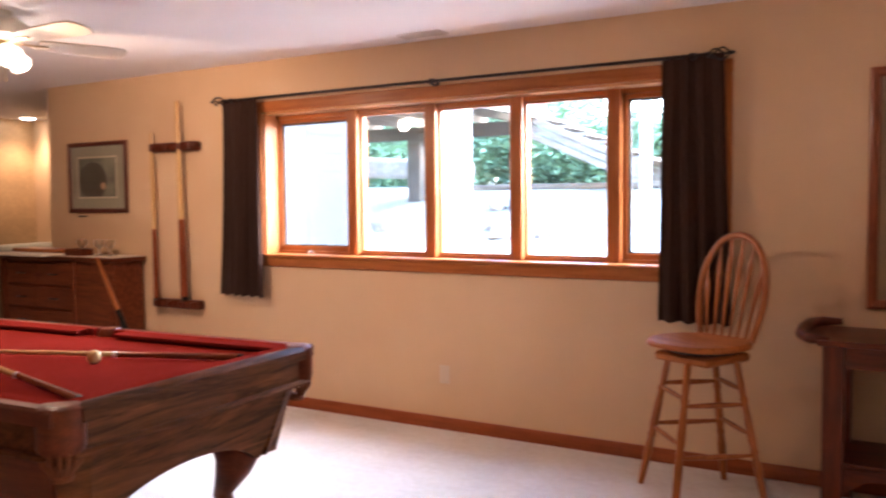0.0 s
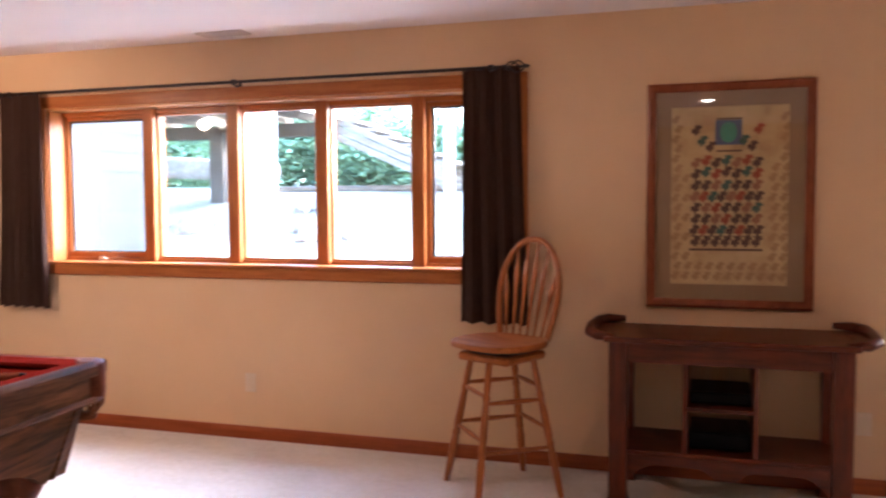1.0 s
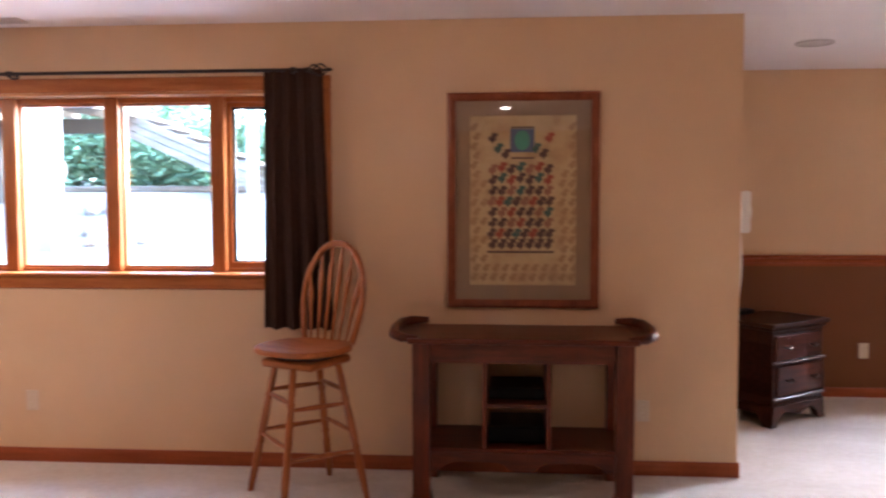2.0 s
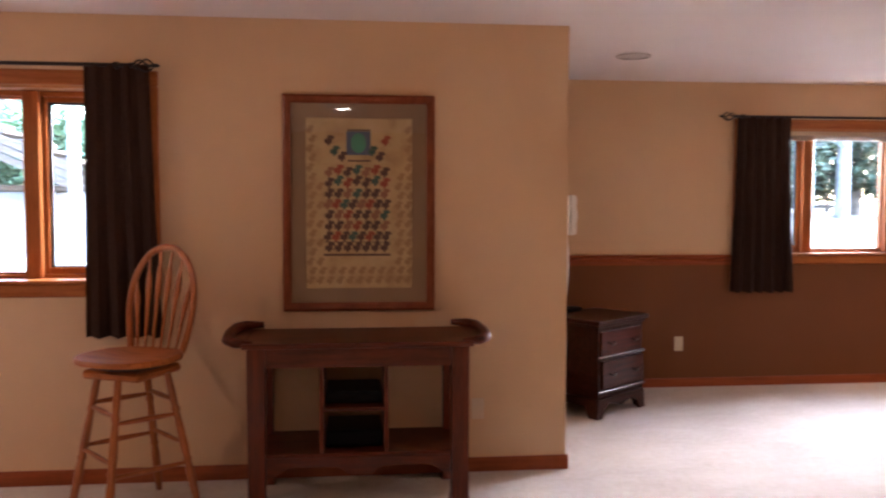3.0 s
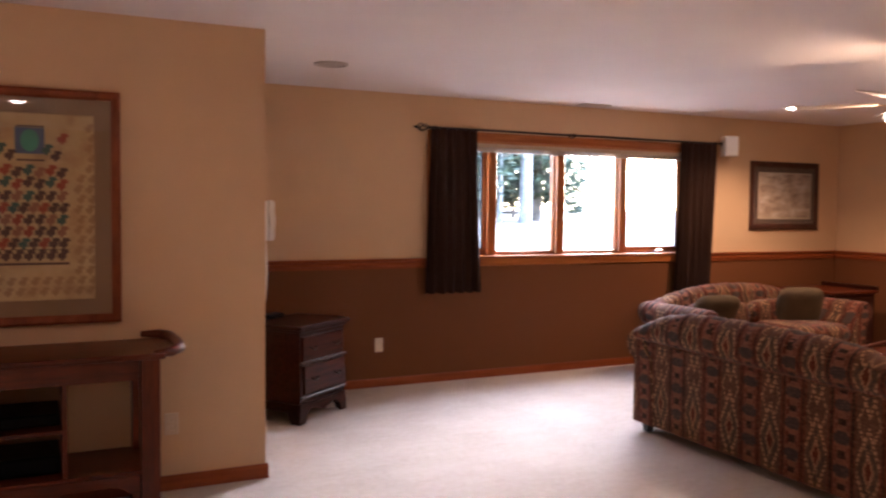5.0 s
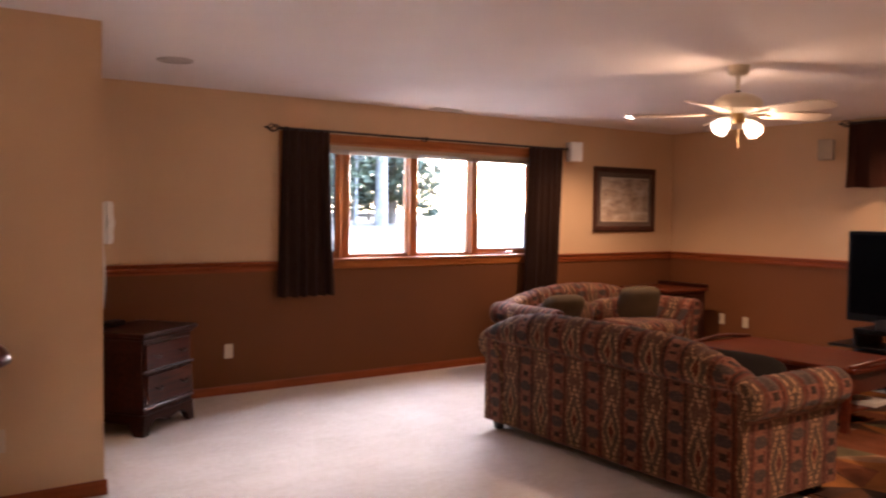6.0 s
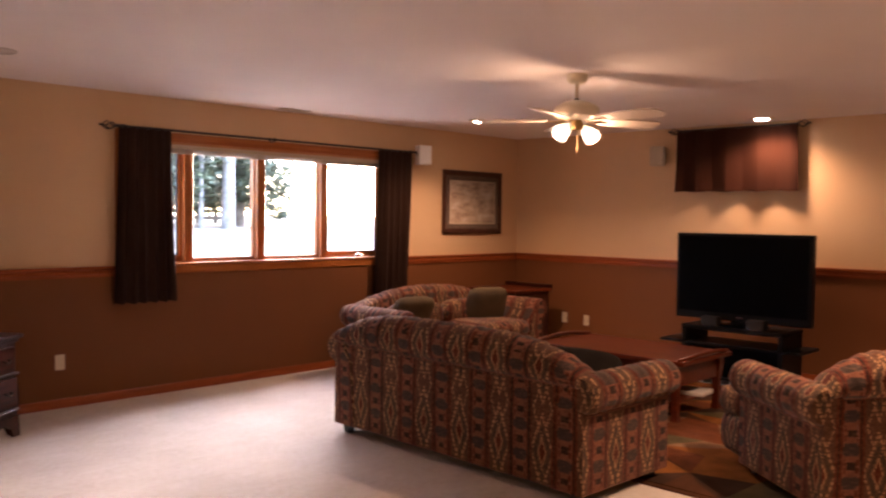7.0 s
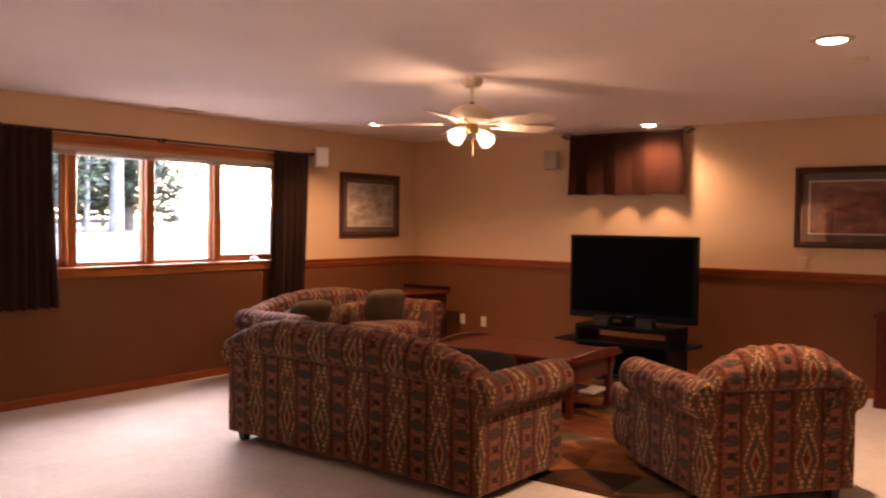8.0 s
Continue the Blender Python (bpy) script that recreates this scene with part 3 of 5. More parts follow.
def build_stool():
    """Swivel Windsor stool: hooped back with flat spindles, turned splayed legs, two levels of rungs."""
    s = thing("bar_stool", pose(-0.215, 4.165, -0.012, 0, 0, 245 - 90), "golden oak swivel bar stool with a hooped spindle back", "stool")
    rings = []
    for z, k in ((0.744, 0.92), (0.747, 0.985), (0.755, 1.0), (0.765, 0.995), (0.771, 0.965), (0.768, 0.6), (0.762, 0.2)):
        ring = []
        for i in range(32):
            a = 2 * math.pi * i / 32
            x, y = 0.235 * math.copysign(abs(math.cos(a)) ** 0.72, math.cos(a)), 0.225 * math.copysign(abs(math.sin(a)) ** 0.78, math.sin(a))
            x *= 1 - 0.12 * (-y / 0.225 if y < 0 else 0)
            ring.append((x * k, y * k + 0.01, z + (0.006 * abs(math.cos(a)) if z > 0.765 else 0)))
        rings.append(ring)
    part("seat", loft(rings), M_SEAT, s, "", 40)
    part("swivel", lathe([(0.12, 0.715), (0.15, 0.718), (0.15, 0.734), (0.12, 0.736)], None, 24), M_FOOT, s, "dark swivel plate", 40)
    part("leg_block", box(-0.16, -0.16, 0.675, 0.16, 0.16, 0.716, 0.012), M_SEAT, s)
    feet = []
    turn = radians(-8 - (245 - 90))
    for k in range(4):
        a = turn + k * math.pi / 2
        top, foot = Vector((0.165 * math.cos(a), 0.165 * math.sin(a), 0.685)), Vector((0.312 * math.cos(a), 0.312 * math.sin(a), 0.012))
        prof = [(0, 0.015), (0.05, 0.017), (0.20, 0.020), (0.30, 0.021), (0.37, 0.0165), (0.39, 0.022), (0.41, 0.0165), (0.47, 0.021), (0.62, 0.019), (0.72, 0.0155), (0.745, 0.021), (0.77, 0.0155), (0.85, 0.018), (1.0, 0.016)]
        part("leg", tube([foot.lerp(top, f) for f, r in prof], [r for f, r in prof], None, 12), M_STOOL, s, "", 60)
        feet.append((foot, top))
    for k in range(4):
        (f0, t0), (f1, t1) = feet[k], feet[(k + 1) % 4]
        for lv in ((0.50, 0.81), (0.475, 0.785), (0.45, 0.755), (0.365, 0.71))[k]:
            a, b = f0.lerp(t0, lv), f1.lerp(t1, lv)
            part("rung", tube([a.lerp(b, f) for f in (0, 0.2, 0.5, 0.8, 1)], [0.008, 0.011, 0.0135, 0.011, 0.008], None, 10), M_STOOL, s, "", 60)
    def back_y(z):
        return -0.175 - 0.20 * (z - 0.765)
    hoop = []
    for i in range(33):
        c, sn = math.cos(math.pi * (1 - i / 32)), math.sin(math.pi * (1 - i / 32))
        z = 0.762 + 0.505 * sn ** 0.8
        f = (z - 0.762) / 0.505
        x = math.copysign(abs(c) ** 0.9, c) * (0.150 + 0.065 * math.sin(math.pi * min(1.0, f * 1.25) / 2))
        hoop.append((x, back_y(z), z))
    bow = tube(hoop, 0.0175, None, 10)
    part("back_hoop", bow, M_STOOL, s, "", 60)
    for k in range(6):
        x = (k - 2.5) * 0.06
        # the height at which the bow passes over this spindle
        top = max(p[2] for p in hoop if abs(p[0]) >= abs(x) * 1.06) - 0.008
        pts = [(x * (0.74 + 0.32 * f), back_y(0.765 + (top - 0.765) * f), 0.765 + (top - 0.765) * f) for f in (0, 0.1, 0.3, 0.5, 0.66, 0.78, 0.86, 1)]
        sp = tube(pts, [0.007, 0.008, 0.0095, 0.012, 0.018, 0.016, 0.009, 0.006], None, 10)
        for v in sp.verts:
            v.co.y = v.co.y * 0.6 + 0.4 * back_y(v.co.z)
        part("spindle", sp, M_STOOL, s, "", 60)
    return s


build_stool()

# ---- console table ----


def build_console():
    c = thing("console_table", pose(0.855, 4.33, 0), "dark mahogany serving console with scrolled tray ends and shelves", "console table")
    w, d = 0.535, 0.235
    part("top", box(-w - 0.02, -d - 0.02, 0.785, w + 0.02, d + 0.01, 0.812, 0.008, seg=2), M_CONSOLE, c)
    part("front_apron", box(-w + 0.09, -d + 0.012, 0.69, w - 0.09, -d + 0.034, 0.785), M_CONSOLE, c)
    part("back_apron", box(-w + 0.09, d - 0.03, 0.69, w - 0.09, d - 0.01, 0.785), M_CONSOLE, c)
    for s in (-1, 1):
        for y in (-d, d - 0.08):
            x = s * (w - 0.045)
            leg = loft([[(x - 0.045 - k, y - k, z), (x + 0.045 + k, y - k, z), (x + 0.045 + k, y + 0.08 + k, z), (x - 0.045 - k, y + 0.08 + k, z)] for k, z in ((0.006, 0), (-0.004, 0.05), (-0.003, 0.2), (-0.002, 0.785))])
            part("leg", leg, M_CONSOLEZ, c)
        part("side_apron", box(s * (w - 0.05) - 0.012, -d + 0.08, 0.69, s * (w - 0.05) + 0.012, d - 0.08, 0.785), M_CONSOLE, c)
        # scrolled tray end: a bowed rail that rises from the top's end
        pts = [(s * (w - 0.03), -d + 0.01, 0.808), (s * (w + 0.05), -d + 0.02, 0.812), (s * (w + 0.095), -d + 0.08, 0.82), (s * (w + 0.105), 0, 0.826), (s * (w + 0.095), d - 0.08, 0.83), (s * (w + 0.05), d - 0.02, 0.835), (s * (w - 0.04), d - 0.012, 0.838)]
        part("tray_rail", tube(pts, [0.014, 0.024, 0.027, 0.027, 0.027, 0.025, 0.015], None, 12), M_CONSOLE, c, "dark scrolled tray rail", 60)
        lip = [(s * (w + 0.015), -d + 0.01), (s * (w + 0.08), -d + 0.06), (s * (w + 0.105), 0), (s * (w + 0.08), d - 0.06), (s * (w + 0.015), d - 0.01)]
        part("tray_lip", prism(lip, "z", 0.79, 0.815), M_CONSOLE, c)
    part("shelf", box(-w + 0.05, -d + 0.02, 0.248, w - 0.05, d - 0.015, 0.268, 0.003), M_CONSOLE, c)
    out = [(-w + 0.09, 0.252), (w - 0.09, 0.252)]
    for i in range(41):
        f = i / 40
        x = (w - 0.09) - f * 2 * (w - 0.09)
        q = abs(x) / (w - 0.09)
        z = 0.205 - 0.048 / (1 + (q / 0.17) ** 6) - 0.085 * max(0.0, (q - 0.72) / 0.28) ** 1.8
        out.append((x, z))
    part("scalloped_apron", prism(out, "y", -d + 0.012, -d + 0.034), M_CONSOLE, c)
    for x in (-0.183, 0.13):
        part("divider", box(x - 0.011, -d + 0.03, 0.268, x + 0.011, d - 0.03, 0.69), M_CONSOLEZ, c)
    part("middle_shelf", box(-0.172, -d + 0.035, 0.468, 0.119, d - 0.03, 0.486), M_CONSOLE, c)
    return c


build_console()


def build_player(z, h, label):
    """Low black electronic box with a front panel."""
    p = thing("media_box", pose(0.83, 4.36, z), label, "media box", group="black boxes in the console")
    part("case", box(-0.138, -0.15, 0.006, 0.138, 0.14, h, 0.004), M_BLACK, p)
    part("front_panel", box(-0.134, -0.156, 0.01, 0.134, -0.15, h - 0.006, 0.002), M_SCREEN, p)
    for x in (-0.11, 0.11):
        part("foot", lathe([(0.012, 0), (0.012, 0.007)], None, 10, (x, -0.11, 0)), M_FOOT, p)
        part("foot", lathe([(0.012, 0), (0.012, 0.007)], None, 10, (x, 0.1, 0)), M_FOOT, p)


build_player(0.486, 0.062, "black electronic box on the console's middle shelf")
build_player(0.268, 0.088, "black electronic box on the console's bottom shelf")

# ---- framed pictures ----


def build_picture(name, m, w, h, rail, mat, frame_mat, mat_mat, print_mat, label, fillet=False):
    """A frame with a bevelled profile, a mat with a cut opening, the print and its glass. Local x across, z up, -y into the room."""
    f = thing(name, m, label, "picture")
    prof = [(0, 0), (0, -0.018), (0.3, -0.026), (0.75, -0.022), (1.0, -0.012), (1.0, 0)]
    rings = [[(-w / 2 + t * rail, y, t * rail), (w / 2 - t * rail, y, t * rail), (w / 2 - t * rail, y, h - t * rail), (-w / 2 + t * rail, y, h - t * rail)] for t, y in prof]
    part("frame", loft(rings, caps=False, loop=True), frame_mat, f)
    o, i = rail * 0.9, rail + mat
    bm = bmesh.new()
    for y0, y1, a, b in ((-0.010, -0.006, o, i),):
        rr = [[(-w / 2 + t, y, t), (w / 2 - t, y, t), (w / 2 - t, y, h - t), (-w / 2 + t, y, h - t)] for t, y in ((a, y1), (a, y0), (b, y0), (b + 0.002, y1))]
        loft(rr, bm, caps=False, loop=True)
    part("mat", bm, mat_mat, f)
    part("print", box(-w / 2 + i - 0.005, -0.0055, i - 0.005, w / 2 - i + 0.005, -0.003, h - i + 0.005), print_mat, f)
    part("backing", box(-w / 2 + o, -0.0028, o, w / 2 - o, -0.001, h - o), M_BACKING, f)
    if fillet:
        e = 0.006
        rr = [[(-w / 2 + t, y, t), (w / 2 - t, y, t), (w / 2 - t, y, h - t), (-w / 2 + t, y, h - t)] for t, y in ((i - e, -0.0102), (i - e, -0.0112), (i + e, -0.0112), (i + e, -0.0102))]
        part("fillet", loft(rr, caps=False, loop=True), M_FILLET, f, "thin pale fillet")
    g = part("pane", box(-w / 2 + o, -0.0135, o, w / 2 - o, -0.0115, h - o), M_GLASS, f)
    g.visible_shadow = False
    return f


M_FILLET = surface("pale_fillet", (0.42, 0.34, 0.24), rough=0.5, relief=0)
M_BACKING = surface("card", (0.3, 0.24, 0.17), rough=0.9)
M_MATTAUPE = surface("taupe_mat", (0.26, 0.165, 0.088), rough=0.9, vary=0.05, fine=200)
M_MATGREY = surface("grey_green_mat", (0.20, 0.18, 0.13), rough=0.9, vary=0.05, fine=200)
M_MATDARK = surface("dark_mat", (0.055, 0.035, 0.028), rough=0.9, vary=0.05, fine=200)
M_FRAMERED = wood("red_oak_frame", (0.14, 0.03, 0.009), (0.24, 0.062, 0.019), (6, 6, 2.0), 3.0)
M_FRAMEWINE = wood("wine_frame", (0.05, 0.011, 0.007), (0.12, 0.026, 0.014), (6, 6, 2.0), 3.0)
M_FRAMEDARK = wood("dark_frame", (0.035, 0.014, 0.009), (0.085, 0.032, 0.018), (6, 6, 2.0), 3.0)


def picture_print(name, stops, scale, stretch=(1, 1, 1)):
    """A painted scene as soft patches of its colours."""
    m, nt, p = nodes_of(name)
    a = noise_tex(nt, scale, 5.0, stretch, rough=0.6)
    r = ramp(nt, stops)
    nt.links.new(a.outputs[0], r.inputs[0])
    nt.links.new(r.outputs[0], p.inputs["Base Color"])
    p.inputs["Roughness"].default_value = 0.6
    return m


M_PARCH = picture_print("parchment_print", [(0.35, (0.42, 0.27, 0.115)), (0.5, (0.52, 0.36, 0.165)), (0.7, (0.58, 0.42, 0.21))], 9.0)
M_PRINT1 = picture_print("dark_animal_print", [(0.38, (0.06, 0.06, 0.045)), (0.58, (0.14, 0.13, 0.09)), (0.8, (0.22, 0.20, 0.14))], 6.0)
M_PRINT2 = picture_print("winter_print", [(0.3, (0.12, 0.075, 0.05)), (0.5, (0.30, 0.22, 0.16)), (0.68, (0.48, 0.40, 0.32))], 5.0, (1, 1, 2.5))
M_PRINT3 = picture_print("autumn_print", [(0.3, (0.035, 0.011, 0.006)), (0.5, (0.14, 0.034, 0.015)), (0.72, (0.30, 0.11, 0.05))], 5.0, (1, 1, 2.2))

POSTER = build_picture("framed_poster", pose(0.862, YA - 0.004, 0.902), 0.806, 1.146, 0.045, 0.075, M_FRAMERED, M_MATTAUPE, M_PARCH, "reddish oak framed poster with a pyramid of tiny figures")


def poster_figures():
    """The print's rows of tiny figures, a green emblem above and pale rows round them, as thin ink shapes."""
    cols = {"red": (0.30, 0.055, 0.025), "dark": (0.075, 0.035, 0.03), "teal": (0.03, 0.10, 0.08), "rust": (0.28, 0.12, 0.06), "pale": (0.36, 0.22, 0.095)}
    ink = {k: surface("ink_" + k, c, rough=0.7, vary=0.15, fine=300, relief=0) for k, c in cols.items()}
    bms = {k: bmesh.new() for k in cols}

    def figure(bm, x, z, s):
        y0, y1 = -0.0068, -0.0056
        box(x - 0.38 * s, y0, z + 0.10 * s, x + 0.26 * s, y1, z + 0.50 * s, bm=bm)
        box(x - 0.12 * s, y0, z + 0.5 * s, x + 0.38 * s, y1, z + 0.80 * s, bm=bm)
        box(x + 0.38 * s, y0, z + 0.52 * s, x + 0.48 * s, y1, z + 0.66 * s, bm=bm)
        box(x - 0.15 * s, y0, z - 0.08 * s, x + 0.08 * s, y1, z + 0.10 * s, bm=bm)
    rows = (("dark",) * 7, ("dark", "red", "dark", "teal", "dark", "red", "dark", "dark"), ("dark", "dark", "rust", "red", "dark", "dark", "rust"), ("dark", "rust", "red", "dark", "dark", "rust", "teal"), ("rust", "red", "teal", "dark", "rust", "red", "dark", "dark"), ("dark", "dark", "rust", "teal", "dark", "dark", "rust"), ("dark", "teal", "red", "dark", "dark", "teal", "red"), ("rust", "red", "dark", "teal", "rust", "red", "dark"))
    for r, row in enumerate(rows):
        for k, pick in enumerate(row):
            lift = 0.012 * (k % 2) if r > 5 else 0.0
            figure(bms[pick], (k - (len(row) - 1) / 2) * (0.049 if len(row) < 8 else 0.044) - 0.012, 0.318 + r * 0.057 + lift, 0.062)
    for x, z, pick in ((-0.09, 0.80, "dark"), (0.11, 0.80, "dark"), (-0.13, 0.83, "teal"), (0.07, 0.83, "teal"), (-0.16, 0.885, "dark"), (0.14, 0.885, "red")):
        figure(bms[pick], x, z, 0.060)
    for r in range(17):
        for k in range(11):
            x, z = (k - 5) * 0.052 + (0.013 if r % 2 else 0), 0.145 + r * 0.05
            if abs(x) < 0.20 and 0.22 < z < 0.78 or abs(x) < 0.24 and 0.72 < z < 0.95:
                continue
            figure(bms["pale"], x, z, 0.05)
    for k, bm in bms.items():
        tagged(part("printed_figures", bm, ink[k], POSTER, "rows of tiny printed figures"), kind="stuff")
    part("printed_band", box(-0.19, -0.0066, 0.366, 0.165, -0.0056, 0.370), ink["dark"], POSTER)
    part("printed_band", box(-0.19, -0.0066, 0.293, 0.165, -0.0056, 0.305), ink["dark"], POSTER)
    part("emblem_field", box(-0.068, -0.0064, 0.83, 0.060, -0.0056, 0.955), surface("ink_blue", (0.07, 0.11, 0.20), rough=0.7, relief=0), POSTER, "blue printed emblem field")
    part("emblem", lathe([(0.03, 0), (0.042, 0.0004), (0.042, 0.0012), (0.02, 0.0016)], None, 20), surface("ink_green", (0.05, 0.30, 0.20), rough=0.7, relief=0), POSTER, "green printed emblem").matrix_basis = pose(-0.004, -0.0064, 0.893, 90) @ Matrix.Diagonal((0.95, 1.25, 0.6, 1))
    for z in (0.795, 0.957):
        part("emblem_bar", box(-0.062, -0.0068, z, 0.06, -0.0056, z + 0.009), ink["dark"], POSTER)


poster_figures()
P1 = build_picture("framed_picture", pose(-5.2, YA - 0.004, 1.372), 0.735, 0.58, 0.035, 0.09, M_FRAMEWINE, M_MATGREY, M_PRINT1, "wine-red framed picture of a dark shape, grey mat", True)
P2 = build_picture("framed_picture", pose(8.055, YB - 0.004, 1.30), 1.0, 0.715, 0.06, 0.06, M_FRAMEDARK, M_MATDARK, M_PRINT2, "dark-framed pale winter picture with a dark mat", True)
P3 = build_picture("framed_picture", pose(XT - 0.004, 1.53, 1.285, 0, 0, -90), 1.17, 0.715, 0.055, 0.07, M_FRAMEDARK, M_MATDARK, M_PRINT3, "wide dark-framed autumn landscape in red tones", True)
blob = lathe([(0.10, 0), (0.13, 0.0006), (0.13, 0.001), (0.02, 0.0014)], None, 24)
part("painted_shape", blob, surface("painted_dark", (0.025, 0.02, 0.016), rough=0.6, relief=0), P1, "dark rounded painted shape").matrix_basis = pose(-0.06, -0.0056, 0.26, 90) @ Matrix.Diagonal((1.35, 1.2, 1, 1))
blob = lathe([(0.02, 0), (0.03, 0.0004), (0.01, 0.0008)], None, 16)
part("painted_spot", blob, surface("painted_tan", (0.30, 0.17, 0.09), rough=0.6, relief=0), P1, "tan painted spot").matrix_basis = pose(0.07, -0.0072, 0.22, 90)
solo("name_plate", box(-0.06, -0.004, 0, 0.06, 0, 0.014, 0.001), M_BRONZE, pose(-5.42, YA, 1.335), "small dark plate on the wall under the picture", "plate")

# ---- ceiling fixtures ----


def lamp(name, at, watts, radius=0.04, spot=None, parent=None, color=WARM):
    d = bpy.data.lights.new(name, "SPOT" if spot else "POINT")
    d.energy, d.color, d.shadow_soft_size = watts, color, radius
    if spot:
        d.spot_size, d.spot_blend = radians(spot), 0.7
    ob = new(name, d)
    ob.matrix_basis = Matrix.Translation(at)
    if parent:
        ob.parent = parent
    return ob


M_RING = surface("worn_white_trim", (0.50, 0.42, 0.33), rough=0.35, vary=0.05, relief=0)


def build_can(x, y, watts, cone=120, label="round white recessed ceiling downlight, switched on"):
    c = thing("downlight", pose(x, y, H), label, "downlight", group="recessed downlights")
    part("trim_ring", loft([[(r * math.cos(2 * math.pi * i / 32), r * math.sin(2 * math.pi * i / 32), z) for i in range(32)] for r, z in ((0.108, 0), (0.106, -0.006), (0.076, -0.012), (0.066, -0.004), (0.066, 0))], caps=False), M_RING, c, "", 50)
    part("lens", lathe([(0.066, -0.008), (0.055, -0.017), (0.03, -0.022), (0.0, -0.024)], None, 32), M_LENS, c, "glowing lens", 60)
    lamp("downlight_lamp", (0, 0, -0.05), watts, 0.085, cone, c)
    return c


def build_fan(x, y, turn, watts, label, bulbs, drop=0.17, cone=None, phase=0.78):
    """Ceiling fan at rest: canopy, rod, motor, blades on irons, a light kit of tulip shades."""
    f = thing("ceiling_fan", pose(x, y, H, 0, 0, turn), label, "ceiling fan", group="ceiling fans")
    part("canopy", lathe([(0.045, -0.06), (0.062, -0.045), (0.07, -0.02), (0.07, 0)], None, 24), M_CREAM, f, "", 50)
    part("rod", lathe([(0.011, -drop - 0.01), (0.011, -0.05)], None, 12), M_CREAM, f, "", 50)
    part("rod_collar", lathe([(0.014, -drop - 0.004), (0.02, -drop + 0.004), (0.014, -drop + 0.014)], None, 14), M_IRON, f, "dark rod collar", 50)
    t = -drop
    part("motor", lathe([(0.03, t - 0.13), (0.12, t - 0.126), (0.148, t - 0.108), (0.152, t - 0.07), (0.142, t - 0.045), (0.09, t - 0.014), (0.03, t)], None, 28), M_CREAM, f, "", 40)
    part("light_hub", lathe([(0.02, t - 0.20), (0.045, t - 0.195), (0.05, t - 0.16), (0.035, t - 0.13)], None, 20), M_BRASS, f, "brass light hub", 40)
    for k in range(5):
        r = Matrix.Rotation(2 * math.pi * k / 5, 4, "Z")
        out = [(0.19, -0.055), (0.30, -0.068), (0.55, -0.08), (0.63, -0.074), (0.66, -0.04), (0.67, 0), (0.66, 0.04), (0.63, 0.074), (0.55, 0.08), (0.30, 0.068), (0.19, 0.055)]
        b = prism(out, "z", -0.004, 0.004)
        b.transform(r @ Matrix.Translation((0, 0, t - 0.13)) @ Matrix.Rotation(radians(-12), 4, "X"))
        blade = part("blade", b, M_BLADE, f)
        irn = box(0.08, -0.012, -0.006, 0.24, 0.012, 0.0, 0.002)
        irn.transform(r @ Matrix.Translation((0, 0, t - 0.137)))
        part("blade_iron", irn, M_BRASS, blade, "brass blade iron")
    for k in range(bulbs):
        a = 2 * math.pi * k / bulbs + phase
        r = Matrix.Rotation(a, 4, "Z") @ Matrix.Translation((0.075, 0, t - 0.175)) @ Matrix.Rotation(radians(-55), 4, "Y")
        sh = lathe([(0.018, 0.01), (0.028, -0.005), (0.038, -0.025), (0.047, -0.05), (0.053, -0.08), (0.062, -0.105), (0.060, -0.105), (0.051, -0.08), (0.045, -0.05), (0.036, -0.025), (0.02, -0.004)], None, 20)
        sh.transform(r)
        shade = part("shade", sh, M_SHADE, f, "frosted tulip shade", 50)
        bl = lathe([(0.014, -0.02), (0.018, -0.04), (0.034, -0.055), (0.044, -0.075), (0.046, -0.09), (0.042, -0.108), (0.026, -0.126), (0.0, -0.132)], None, 20)
        bl.transform(r)
        part("bulb", bl, M_BULB, shade, "glowing bulb", 60)
        lamp("bulb_lamp", r @ Vector((0, 0, -0.165)), watts, 0.05, cone, f).matrix_basis = r @ Matrix.Translation((0, 0, -0.165))
    chain = tube([(0.02, 0.02, t - 0.2), (0.02, 0.02, t - 0.33)], 0.0025, None, 6)
    lathe([(0.0, t - 0.345), (0.007, t - 0.338), (0.0, t - 0.328)], chain, 8, (0.02, 0.02, 0))
    part("pull_chain", chain, M_BRASS, f)
    return f


M_BRASS = surface("antique_brass", (0.45, 0.30, 0.13), rough=0.3, metal=1.0, relief=0)
M_BLADE = surface("white_blade", (0.58, 0.49, 0.40), rough=0.5, vary=0.05, relief=0.0)
M_SHADE = glass("frosted_shade", (1.0, 0.93, 0.82), 0.35)
build_can(7.10, 5.58, 2.9, 140)
build_can(8.56, 3.39, 3.0, 150)
build_can(5.58, 1.106, 6.4, 135)
build_can(-8.2, 5.95, 1.0)
build_can(0.74, 0.42, 4.2)
build_fan(5.546, 3.341, -22, 0.23, "cream five-blade ceiling fan with two lit tulip lamps", 2, phase=3.39)
build_fan(-3.47, 2.72, 2, 1.1, "cream five-blade ceiling fan above the pool table", 3, 0.02, 155, 1.85)

# ---- outdoors ----


def ground_height(x, y):
    d = y - 4.9
    if x < 2.5:
        return 0.97 + 0.03 * max(0, d) + 0.52 / (1 + math.exp(-(d - 3.6) * 2.2))
    f = min(1.0, (x - 2.5) / 3.0)
    return (1 - f) * (0.97 + 0.03 * max(0, d) + 0.52 / (1 + math.exp(-(d - 3.6) * 2.2))) + f * (0.90 + 0.015 * max(0, d))


